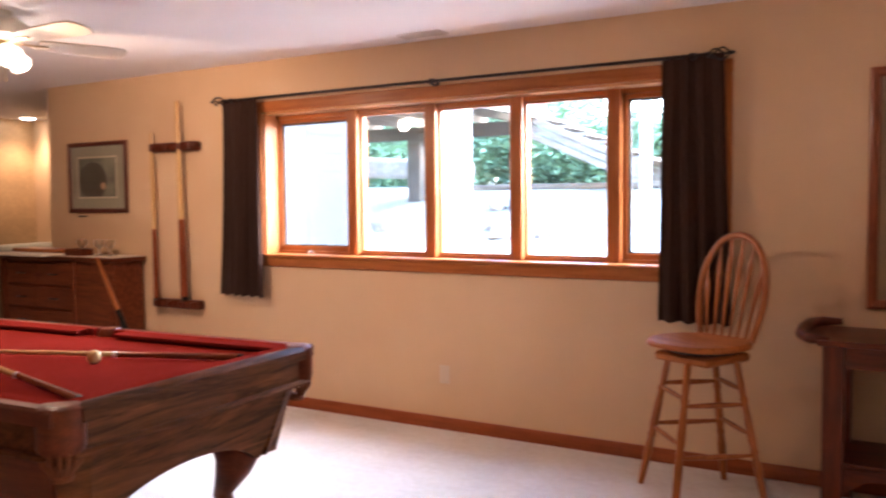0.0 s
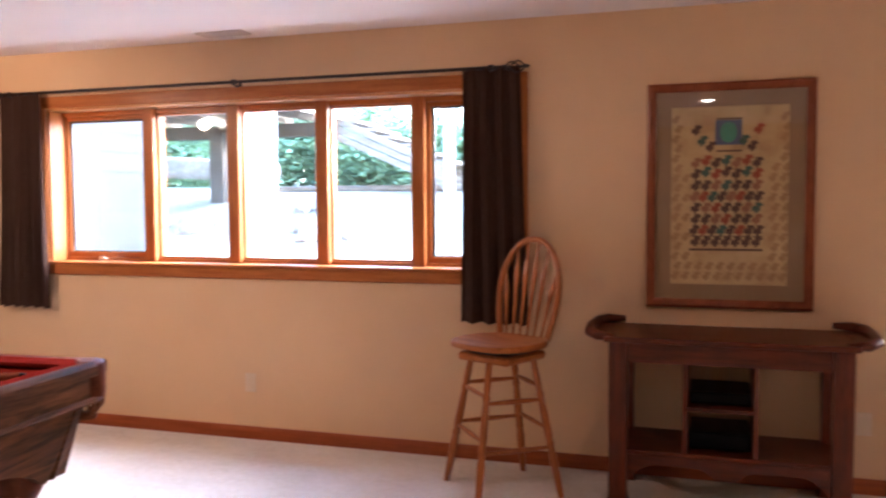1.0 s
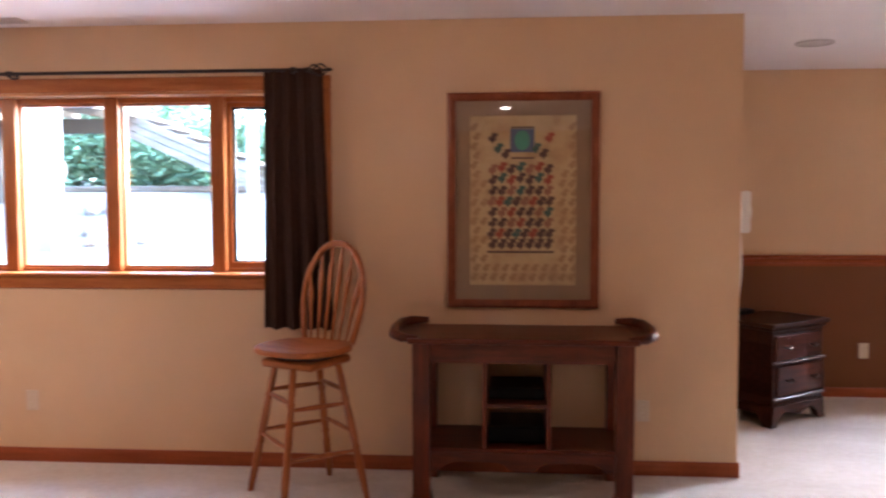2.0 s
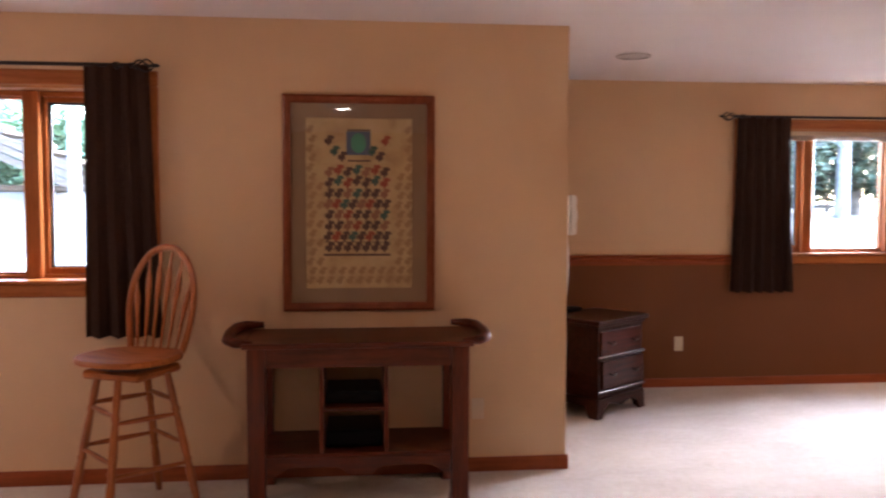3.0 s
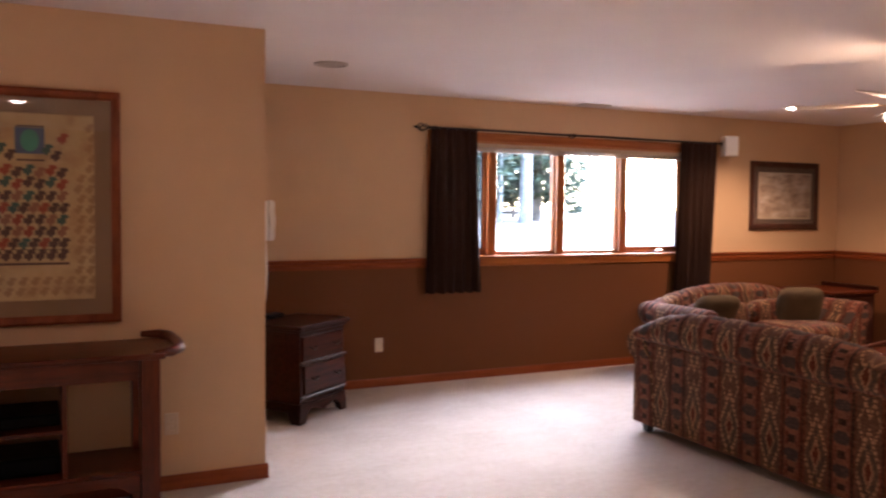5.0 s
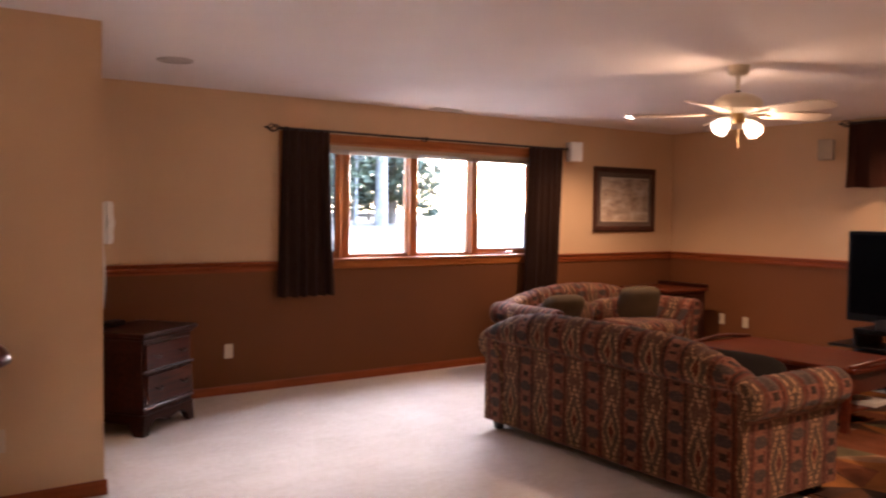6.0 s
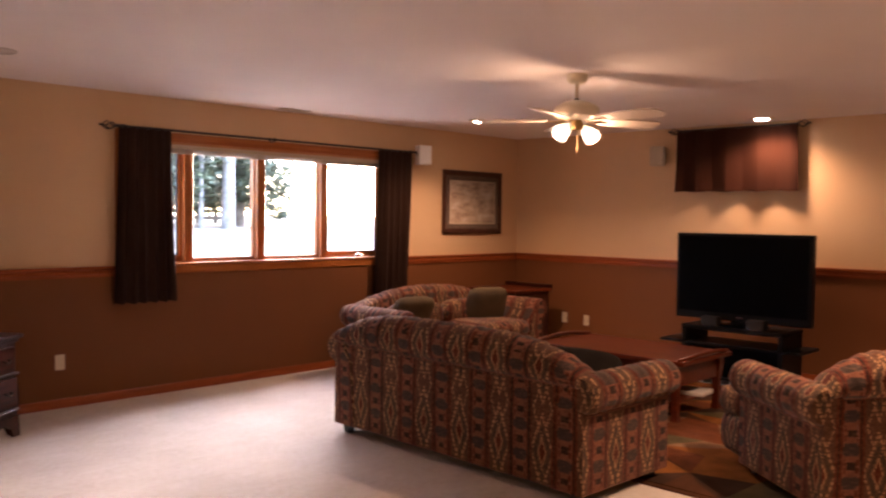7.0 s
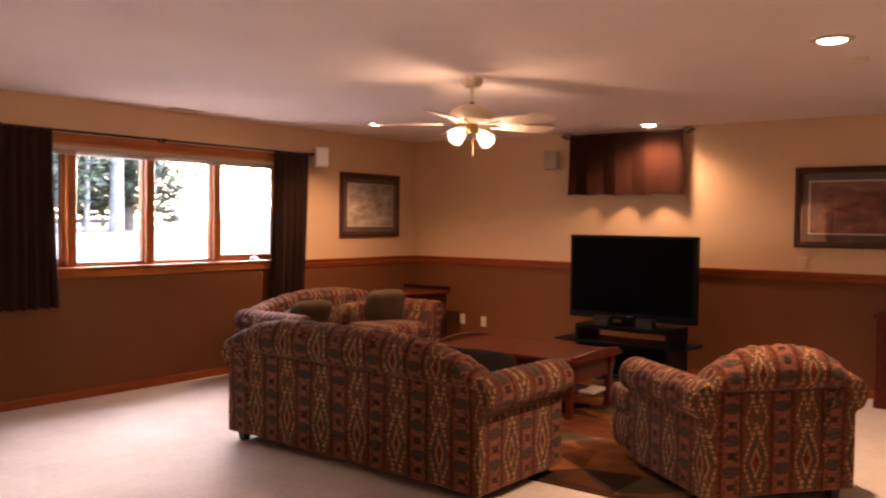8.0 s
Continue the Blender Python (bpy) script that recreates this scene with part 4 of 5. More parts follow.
def build_ground():
    bm = bmesh.new()
    xs = [-600, -120, -40] + [-22 + 1.0 * i for i in range(56)] + [60, 150, 600]
    ys = [YB + 0.25 + 0.02 + (0.8 * i) for i in range(24)] + [30, 45, 70, 120, 250, 800]
    grid = [[bm.verts.new((x, y, (ground_height(x, y) if y < 40 else ground_height(x, 40)) + 0.04 * noise.noise((x * 0.8, y * 0.8, 0)))) for x in xs] for y in ys]
    for a, b in zip(grid, grid[1:]):
        for i in range(len(xs) - 1):
            bm.faces.new((a[i], a[i + 1], b[i + 1], b[i]))
    # the strip before the long wall
    xs2 = [-600, -120, -40, -20] + [-15 + 0.9 * i for i in range(19)]
    xs2 = [x for x in xs2 if x < 1.6] + [1.6]
    ys2 = [YA + 0.22, 5.4, 6.0, 6.4, YB + 0.27]
    g2 = [[bm.verts.new((x, y, ground_height(x, y) + 0.02 * noise.noise((x, y, 0)))) for x in xs2] for y in ys2]
    for a, b in zip(g2, g2[1:]):
        for i in range(len(xs2) - 1):
            bm.faces.new((a[i], a[i + 1], b[i + 1], b[i]))
    structure("ground", bm, M_LAWN, "pale dry lawn rising away from the house", "ground", smooth=80)


M_LAWN = surface("pale_gravel_lawn", (0.24, 0.225, 0.18), rough=1.0, vary=0.25, scale=0.6, fine=14, relief=0.6, dist=0.03, spec=0.1)
build_ground()

# ---- pool table ----


def build_pool_table():
    t = thing("pool_table", pose(-2.84, 2.26, 0, 0, 0, 4), "walnut and cherry pool table with red felt and carved legs", "pool table")
    a, b, z = 1.26, 0.685, 0.80
    inn = 0.115
    part("bed", box(-a + 0.09, -b + 0.09, z - 0.085, a - 0.09, b - 0.09, z - 0.035), M_FELT, t, "red felt bed")
    # top rails, rounded at the outer edge, and red cushions that lean over the bed
    for s in (-1, 1):
        for x0, x1 in ((-a + 0.03, -0.07), (0.07, a - 0.03)):
            out = [(s * b, z - 0.055), (s * b, z - 0.012), (s * (b - 0.014), z), (s * (b - 0.055), z), (s * (b - 0.055), z - 0.055)]
            rail = part("rail", prism(out, "x", x0, x1), M_POOLEND, t, "cherry rail edged with red felt")
            part("rail_cloth", box(x0, s * (b - 0.056), z - 0.05, x1, s * (b - inn + 0.029), z - 0.0005), M_FELT, rail, "red felt")
            cu = [(s * (b - inn + 0.03), z - 0.001), (s * (b - inn - 0.03), z - 0.008), (s * (b - inn - 0.03), z - 0.022), (s * (b - inn + 0.03), z - 0.04)]
            part("cushion", loft([[(x0 + 0.05 + (0 if k else 0.03), p[0], p[1]) for k, p in enumerate(cu)], [(x1 - 0.05, p[0], p[1]) for p in cu]]), M_FELT, rail)
        out = [(s * a, z - 0.055), (s * a, z - 0.014), (s * (a - 0.018), z + 0.001), (s * (a - 0.055), z + 0.001), (s * (a - 0.055), z - 0.055)]
        rail = part("end_rail", prism(out, "y", -b + 0.10, b - 0.10), M_POOLWOOD, t, "polished walnut end rail", 40)
        cu = [(s * (a - 0.055), z - 0.001), (s * (a - inn - 0.03), z - 0.008), (s * (a - inn - 0.03), z - 0.022), (s * (a - 0.055), z - 0.04)]
        part("cushion", prism(cu, "y", -b + 0.13, b - 0.13), M_FELT, rail)
        # end apron below: veneered band, moulding, and a panel with an arched lower edge
        part("end_band", box(s * (a - 0.02), -b + 0.09, z - 0.155, s * (a - 0.06), b - 0.09, z - 0.055), M_POOLWOOD, t)
        part("end_moulding", prism([(s * (a + 0.0), z - 0.165), (s * (a + 0.004), z - 0.155), (s * (a - 0.012), z - 0.143), (s * (a - 0.03), z - 0.143), (s * (a - 0.03), z - 0.165)], "y", -b + 0.07, b - 0.07), M_POOLWOOD, t, "", 40)
        for q in (-1, 1):
            cx, cy = s * (a - 0.075), q * (b - 0.075)
            ang = math.atan2(q, s)
            cap = []
            for r0, zz in ((0.070, z - 0.15), (0.076, z - 0.13), (0.076, z - 0.03), (0.072, z - 0.006), (0.058, z + 0.003), (0.03, z + 0.002)):
                cap.append([(cx + r0 * math.cos(ang + u), cy + r0 * math.sin(ang + u), zz) for u in [radians(-125 + 250 * i / 16) for i in range(17)]])
            pocket = part("corner_pocket", loft(cap), M_POOLEND, t, "cherry corner block with a leather pocket", 40)
            hang = bmesh.new()
            for k in range(7):
                u = ang + radians(-75 + 25 * k)
                tube([(cx + 0.066 * math.cos(u), cy + 0.066 * math.sin(u), z - 0.14), (cx + 0.06 * math.cos(u), cy + 0.06 * math.sin(u), z - 0.18), (cx + 0.026 * math.cos(u), cy + 0.026 * math.sin(u), z - 0.222)], 0.008, hang, 6)
            lathe([(0.0, -0.25), (0.032, -0.244), (0.038, -0.228), (0.028, -0.215), (0.0, -0.215)], hang, 10, (cx, cy, z))
            part("pocket_net", hang, M_LEATHER, pocket, "brown woven leather pocket", 50)
    for s in (-1, 1):
        part("side_band", box(-a + 0.09, s * (b - 0.012), z - 0.155, a - 0.09, s * (b - 0.05), z - 0.055), M_POOLWOOD, t)
        part("side_moulding", box(-a + 0.07, s * (b + 0.004), z - 0.165, a - 0.07, s * (b - 0.03), z - 0.143, 0.004), M_POOLWOOD, t)
        block = lathe([(0.05, -0.13), (0.062, -0.11), (0.062, -0.02), (0.05, 0.003), (0.03, 0.004)], None, 18, (0, s * (b - 0.045), z))
        part("side_pocket", block, M_POOLEND, t, "cherry side pocket block", 40)

    def arch(half, top, low, mid):
        pts = [(-half, top), (half, top), (half - 0.09, low)]
        for i in range(17):
            f = i / 16
            x = (half - 0.13) * (1 - 2 * f)
            pts.append((x, low + 0.012 + (mid - low) * max(0.0, 1 - (abs(x) / (half - 0.13)) ** 2) ** 0.75))
        pts.append((-half + 0.09, low))
        return pts
    for s in (-1, 1):
        ends = [[(s * (a - 0.05 - k), p[0], p[1]) for p in arch(b - 0.16, z - 0.155, 0.33, 0.44)] for k in (0.0, 0.03)]
        bm = loft(ends)
        for v in bm.verts:
            v.co.x -= s * (z - 0.155 - v.co.z) * 0.30
        part("end_panel", bm, M_POOLWOOD, t, "curved walnut end panel")
        sides = [[(p[0], s * (b - 0.05 - k), p[1]) for p in arch(a - 0.10, z - 0.155, 0.33, 0.44)] for k in (0.0, 0.03)]
        bm = loft(sides)
        for v in bm.verts:
            v.co.y -= s * (z - 0.155 - v.co.z) * 0.30
        part("side_panel", bm, M_POOLEND, t, "curved cherry side panel")
        for q in (-1, 1):
            post = [[(q * (a - 0.045 - k), s * (b - 0.17 - k * 0.5), zz), (q * (a - 0.06 - k), s * (b - 0.09 - k), zz), (q * (a - 0.10 - k * 0.5), s * (b - 0.045 - k), zz), (q * (a - 0.17 - k), s * (b - 0.10 - k), zz), (q * (a - 0.12 - k), s * (b - 0.18 - k), zz)] for zz, k in ((0.335, 0.092), (0.50, 0.045), (z - 0.155, 0.0))]
            part("corner_post", loft(post), M_POOLWOOD, t, "dark cherry corner post", 30)
        for q in (-1, 1):
            lx, ly = s * (a - 0.27), q * (b - 0.33)
            rings = []
            for zz, r, sh in ((0.0, 0.055, 0.05), (0.03, 0.075, 0.05), (0.06, 0.06, 0.04), (0.11, 0.046, 0.005), (0.18, 0.05, -0.01), (0.26, 0.09, 0.03), (0.33, 0.112, 0.05), (0.38, 0.105, 0.03), (0.42, 0.085, 0.0), (0.66, 0.08, 0.0)):
                r *= 0.74
                rings.append([(lx + s * sh * 0.75 + r * math.copysign(abs(math.cos(u)) ** 0.7, math.cos(u)), ly + q * sh * 0.75 + r * math.copysign(abs(math.sin(u)) ** 0.7, math.sin(u)), zz) for u in [2 * math.pi * i / 20 for i in range(20)]])
            part("leg", loft(rings), M_POOLEND, t, "cherry turned leg", 60)
    return t


M_LEATHER = surface("brown_leather", (0.14, 0.045, 0.017), rough=0.8, spec=0.15, fine=90)
M_MAPLE = wood("pale_maple", (0.48, 0.26, 0.09), (0.66, 0.42, 0.17), (1, 12, 12), 2.0, rough=0.25, coat=0.5)
M_BUTT = wood("red_butt", (0.10, 0.020, 0.007), (0.26, 0.060, 0.017), (1, 12, 12), 2.0, rough=0.25, coat=0.5)
build_pool_table()


def build_cue(m, label, length=1.46, butt=0.40, rack=False):
    """Pool cue along local x: maple shaft, white ring, stained butt, rubber bumper."""
    c = thing("pool_cue", m, label, "pool cue", group="pool cues")
    part("shaft", tube([(0, 0, 0), (length * (1 - butt), 0, 0)], [0.0065, 0.0115], None, 12), M_MAPLE, c, "", 60)
    part("ring", tube([(length * (1 - butt), 0, 0), (length * (1 - butt) + 0.02, 0, 0)], 0.0122, None, 12), M_MAPLE if rack else M_WHITE, c, "" if rack else "white ring", 60)
    part("butt", tube([(length * (1 - butt) + 0.02, 0, 0), (length - 0.02, 0, 0)], [0.012, 0.0155], None, 12), M_BUTT, c, "reddish stained butt", 60)
    part("bumper", tube([(length - 0.02, 0, 0), (length, 0, 0)], [0.0155, 0.013], None, 12), M_BLACK, c, "black rubber bumper", 60)
    return c


build_cue(pose(-1.764, 2.69, 0.782, 0, 0.4, 23) @ Matrix.Translation((-1.46, 0, 0)), "maple cue lying on the red felt beside the ball")
build_cue(pose(-1.686, 1.86, 0.782, 0, 0.4, -13) @ Matrix.Translation((-1.46, 0, 0)), "maple cue lying near the table's polished end")
ball = bmesh.new()
bmesh.ops.create_uvsphere(ball, u_segments=24, v_segments=14, radius=0.0286)
solo("cue_ball", ball, surface("ivory_ball", (0.72, 0.50, 0.21), rough=0.12, vary=0.03, relief=0), pose(-2.29, 2.36, 0.765 + 0.0286), "single ivory cue ball resting on the red felt", "ball", smooth=80)


def build_rack():
    """Wall cue rack: two dark bars with rounded ends, cues standing between."""
    r = thing("cue_rack", pose(-4.255, YA, 0.64), "dark wooden wall rack for pool cues, two bars", "cue rack")
    for z in (0.0, 1.195):
        bm = box(-0.255, -0.075, z, 0.255, -0.0, z + 0.07, 0.022, seg=3)
        part("bar", bm, M_CONSOLE, r, "", 40)
        for x in (-0.20, -0.05, 0.08, 0.2):
            part("cue_holder", lathe([(0.022, 0.012), (0.026, 0.03), (0.022, 0.058)], None, 14, (x, -0.075, z)), M_CONSOLE, r, "", 40)
    return r


build_rack()
build_cue(pose(-4.185, YA - 0.07, 2.205, 0, 88.6, 0) @ Matrix.Diagonal((1.02, 2.0, 2.0, 1)), "honey maple cue standing in the wall rack", butt=0.42, rack=True)
build_cue(pose(-4.485, YA - 0.06, 1.985, 0, 89.4, 0) @ Matrix.Diagonal((0.885, 1.4, 1.4, 1)), "slim maple cue with a dark butt in the rack", butt=0.44, rack=True)


M_CREAMTOP = surface("cream_laminate", (0.70, 0.63, 0.52), rough=0.4, vary=0.04, relief=0)
M_BAR = wood("red_brown_wood", (0.055, 0.012, 0.004), (0.19, 0.045, 0.014), (1.2, 12, 12), 2.6, rough=0.35)


def build_bar_cabinet():
    c = thing("bar_cabinet", pose(-5.38, 4.575, 0), "dark brown wooden bar cabinet with drawers against the wall", "cabinet")
    part("carcass", box(-0.72, -0.27, 0.08, 0.72, 0.0, 0.995), M_BAR, c)
    part("plinth", box(-0.69, -0.25, 0.0, 0.69, 0.0, 0.08), M_CONSOLE, c)
    part("worktop", box(-0.76, -0.315, 0.995, 0.76, 0.0, 1.03, 0.008, seg=2), M_CONSOLE, c)
    part("top_surface", box(-0.74, -0.30, 1.03, 0.74, -0.01, 1.034), M_CREAMTOP, c, "pale cream top surface")
    for x in (0.69, 0.235, -0.69):
        part("stile", box(x - 0.03, -0.292, 0.08, x + 0.03, -0.271, 0.994, 0.004), M_BAR, c)
    part("front_panel", box(0.27, -0.283, 0.10, 0.655, -0.271, 0.98, 0.004), M_BAR, c)
    for x in (-0.43, 0.0):
        for z0, z1 in ((0.79, 0.97), (0.60, 0.77), (0.41, 0.58), (0.12, 0.39)):
            d = part("drawer" if z0 > 0.2 else "door", box(x - 0.215, -0.288, z0, x + 0.215, -0.271, z1, 0.006), M_BAR, c)
            part("handle", tube([(x - 0.05, -0.288, (z0 + z1) / 2), (x - 0.04, -0.31, (z0 + z1) / 2), (x + 0.04, -0.31, (z0 + z1) / 2), (x + 0.05, -0.288, (z0 + z1) / 2)], 0.006, None, 8), M_IRON, d, "dark pull", 50)
    return c


build_bar_cabinet()
solo("serving_board", box(-0.36, -0.20, 0, 0.36, 0.20, 0.018, 0.006), surface("cream_board", (0.66, 0.58, 0.46), rough=0.5), pose(-5.62, 4.30, 1.034, 0, 0, 0), "cream serving board lying on the bar cabinet", "board")
solo("wooden_tray", box(-0.33, -0.10, 0, 0.33, 0.10, 0.03, 0.008), M_OAKX, pose(-5.62, 4.40, 1.052, 0, 0, 0), "honey-orange wooden tray resting on the cream board", "tray")
crate = box(-0.10, -0.06, 0, 0.10, 0.06, 0.012)
for q in ((-0.10, -0.06, -0.088, 0.06), (0.088, -0.06, 0.10, 0.06), (-0.088, -0.06, 0.088, -0.048), (-0.088, 0.048, 0.088, 0.06)):
    box(q[0], q[1], 0.012, q[2], q[3], 0.055, bm=crate)
solo("dark_box", crate, M_CONSOLE, pose(-5.15, 4.36, 1.034), "small open dark wooden box on the cabinet", "box")
for i, (x, y) in enumerate(((-5.22, 4.44), (-4.98, 4.42), (-4.88, 4.44))):
    g = lathe([(0.028, 0.0), (0.028, 0.004), (0.006, 0.01), (0.005, 0.05), (0.03, 0.075), (0.036, 0.10), (0.032, 0.125), (0.030, 0.125), (0.033, 0.10), (0.027, 0.078), (0.0, 0.062)], None, 20)
    solo("wine_glass", g, M_SHADE, pose(x, y, 1.034), "small frosted stemmed glass on the bar cabinet", "glass", group="glasses on the bar", smooth=60)
LEAN = Vector((-4.765, 4.235, 1.02)) - Vector((-3.95, 4.08, 0.0))
stick = thing("leaning_cue", Matrix.Translation((-3.95, 4.08, 0.012)), "short honey-coloured cue with a dark grip leaning on the cabinet", "cue")
part("shaft", tube([tuple(LEAN * 0.63), tuple(LEAN)], [0.02, 0.0125], None, 12), M_STOOL, stick, "", 60)
part("grip", tube([tuple(LEAN * 0.0), tuple(LEAN * 0.63)], [0.016, 0.0185], None, 12), M_BLACK, stick, "dark wrapped grip", 60)

# ---- television corner ----


def build_tv():
    t = thing("television", pose(8.26, 3.405, 0.525, 0, 0, -90), "large black flat-screen television, switched off, on its stand", "television")
    part("bezel", box(-0.635, -0.03, 0.045, 0.635, 0.045, 0.845, 0.012, seg=2), M_BLACK, t)
    part("screen", box(-0.60, -0.034, 0.115, 0.60, -0.029, 0.812), M_SCREEN, t, "dark glossy screen")
    part("back_shell", box(-0.45, 0.045, 0.12, 0.45, 0.09, 0.72, 0.03), M_BLACK, t)
    part("neck", box(-0.09, -0.02, 0.012, 0.09, 0.05, 0.05), M_BLACK, t)
    part("pedestal", lathe([(0.26, 0.0), (0.26, 0.008), (0.20, 0.016), (0.05, 0.02)], None, 32), M_SCREEN, t, "glossy black oval pedestal", 40).matrix_basis = Matrix.Diagonal((1.0, 0.55, 1, 1))
    part("badge", box(-0.03, -0.0365, 0.078, 0.03, -0.0345, 0.086), M_CHROME, t, "small bright badge")
    return t


build_tv()


def build_tv_stand():
    s = thing("tv_stand", pose(8.30, 3.42, 0, 0, 0, -90), "low black television stand with open shelves", "tv stand")
    part("top", box(-0.47, -0.24, 0.485, 0.47, 0.24, 0.525, 0.008), M_BLACK, s)
    part("wing_shelf", box(-0.70, -0.22, 0.345, 0.62, 0.22, 0.37, 0.006), M_BLACK, s)
    part("bottom", box(-0.62, -0.22, 0.04, 0.62, 0.22, 0.07, 0.006), M_BLACK, s)
    part("back", box(-0.43, 0.19, 0.07, 0.43, 0.205, 0.344), M_BLACK, s)
    part("glass_door", box(-0.425, -0.212, 0.075, 0.425, -0.206, 0.34, 0.002), M_SCREEN, s, "dark glass door")
    for x in (-0.45, 0.45):
        part("side", box(x - 0.02, -0.22, 0.37, x + 0.02, 0.22, 0.485), M_BLACK, s)
        part("side", box(x - 0.02, -0.22, 0.07, x + 0.02, 0.22, 0.345), M_BLACK, s)
        part("foot", box(x - 0.04, -0.18, 0.0, x + 0.04, 0.18, 0.04), M_FOOT, s)
    return s


build_tv_stand()
for y in (3.63, 3.20):
    solo("small_speaker", box(-0.05, -0.08, 0, 0.05, 0.08, 0.085, 0.008), surface("dark_cloth", (0.02, 0.018, 0.017), rough=0.9), pose(8.13, y, 0.525), "small dark box speaker under the television", "speaker", group="small speakers")


def build_coffee_table():
    t = thing("coffee_table", pose(6.80, 3.665, 0) @ Matrix.Diagonal((0.92, 0.92, 1, 1)), "red cherry coffee table with raised curved ends and shelf", "coffee table")
    part("top", box(-0.43, -0.74, 0.43, 0.43, 0.74, 0.465, 0.012, seg=2), M_REDWOOD, t)
    part("apron", box(-0.37, -0.66, 0.27, 0.37, 0.66, 0.43), M_REDWOOD, t)
    for s in (-1, 1):
        pts = [(0.42 * (1 - 2 * i / 12), s * (0.70 + 0.03 * math.sin(math.pi * i / 12)), 0.468 + 0.028 * math.sin(math.pi * i / 12)) for i in range(13)]
        part("raised_end", tube(pts, 0.016, None, 10), M_REDWOOD, t, "", 60)
        for q in (-1, 1):
            x, y = q * 0.35, s * 0.64
            leg = loft([[(x - r, y - r, z), (x + r, y - r, z), (x + r, y + r, z), (x - r, y + r, z)] for r, z in ((0.035, 0), (0.025, 0.06), (0.028, 0.25), (0.042, 0.36), (0.042, 0.43))])
            part("leg", leg, M_REDWOOD, t)
    part("shelf", box(-0.35, -0.63, 0.13, 0.35, 0.63, 0.15, 0.004), M_REDWOOD, t)
    return t


build_coffee_table()
solo("magazine_stack", box(-0.11, -0.15, 0, 0.11, 0.15, 0.03, 0.003), M_WHITE, pose(6.90, 3.19, 0.15, 0, 0, 4), "stack of white magazines on the lower shelf", "magazines")


def build_rug():
    r = thing("area_rug", pose(6.55, 3.1, 0), "patchwork area rug in rust, tan, olive and brown", "rug")
    part("backing", box(-1.5, -1.45, 0.0, 1.5, 1.45, 0.008, 0.003), M_RUGS[3], r)
    rnd = random.Random(11)
    n = 8
    xs, ys = 2.9 / n, 2.8 / n

    def knot(i, j):
        x, y = -1.45 + xs * i, -1.4 + ys * j
        if 0 < i < n and 0 < j < n:
            q = random.Random(i * 31 + j * 7)
            x, y = x + q.uniform(-0.3, 0.3) * xs, y + q.uniform(-0.3, 0.3) * ys
        return Vector((x, y, 0))
    for i in range(n):
        for j in range(n):
            c = [knot(i, j), knot(i + 1, j), knot(i + 1, j + 1), knot(i, j + 1)]
            # each patch falls into two leaf-like halves along a bowed seam
            a, b = (0, 2) if (i + j) % 2 else (1, 3)
            side = c[b] - c[a]
            bow = [c[a].lerp(c[b], f) + Vector((-side.y, side.x, 0)) * rnd.uniform(0.04, 0.08) * math.sin(math.pi * f) for f in (0.2, 0.4, 0.6, 0.8)]
            for corner in ((a + 1) % 4, (a + 3) % 4):
                pts = [c[a]] + bow + [c[b], c[corner]]
                part("patch", prism([(p.x, p.y) for p in pts], "z", 0.008, 0.0125), M_RUGS[rnd.choice((0, 0, 1, 2, 3, 4, 4, 5))], r)


M_RUGS = [surface("rug_" + n, c, rough=1.0, vary=0.3, scale=6, fine=180, relief=0.6, dist=0.004, spec=0.1) for n, c in (("rust", (0.12, 0.036, 0.012)), ("tan", (0.19, 0.105, 0.055)), ("olive", (0.085, 0.065, 0.03)), ("brown", (0.06, 0.024, 0.011)), ("gold", (0.17, 0.062, 0.013)), ("dark", (0.038, 0.019, 0.012)))]
build_rug()


def build_end_table():
    t = thing("end_table", pose(8.27, 6.12, 0) @ Matrix.Diagonal((1, 1, 1.02, 1)), "dark cherry end table in the corner behind the loveseat", "end table")
    part("top", box(-0.33, -0.34, 0.655, 0.33, 0.34, 0.685, 0.01, seg=2), M_CONSOLE, t)
    part("raised_edge", box(0.30, -0.34, 0.685, 0.33, 0.34, 0.725, 0.006), M_EBONY, t)
    part("case", box(-0.30, -0.31, 0.12, 0.30, 0.31, 0.655), M_EBONY, t)
    part("drawer", box(-0.24, -0.328, 0.46, 0.24, -0.311, 0.62, 0.006), M_EBONY, t)
    part("drawer", box(-0.24, -0.328, 0.18, 0.24, -0.311, 0.43, 0.006), M_EBONY, t)
    for x in (-0.25, 0.25):
        for y in (-0.22, 0.22):
            part("leg", box(x - 0.03, y - 0.03, 0, x + 0.03, y + 0.03, 0.12, 0.006), M_EBONY, t)


build_end_table()


def build_east_cabinet():
    c = thing("side_cabinet", pose(8.66, 0.93, 0, 0, 0, -90), "reddish brown low cabinet against the brown wall", "cabinet")
    part("top", box(-0.46, -0.21, 0.735, 0.46, 0.2, 0.765, 0.008, seg=2), M_REDWOOD, c)
    part("carcass", box(-0.43, -0.18, 0.07, 0.43, 0.2, 0.735), M_REDWOOD, c)
    part("plinth", box(-0.44, -0.19, 0.0, 0.44, 0.2, 0.07, 0.006), M_REDWOOD, c)
    for x in (-0.21, 0.21):
        d = part("door", box(x - 0.19, -0.196, 0.1, x + 0.19, -0.181, 0.70, 0.006), M_REDWOOD, c)
        part("knob", lathe([(0.012, 0), (0.018, 0.01), (0.008, 0.02)], None, 12), M_BRASS, d, "brass knob", 50).matrix_basis = pose(x * 0.3, -0.196, 0.42, 90)


build_east_cabinet()


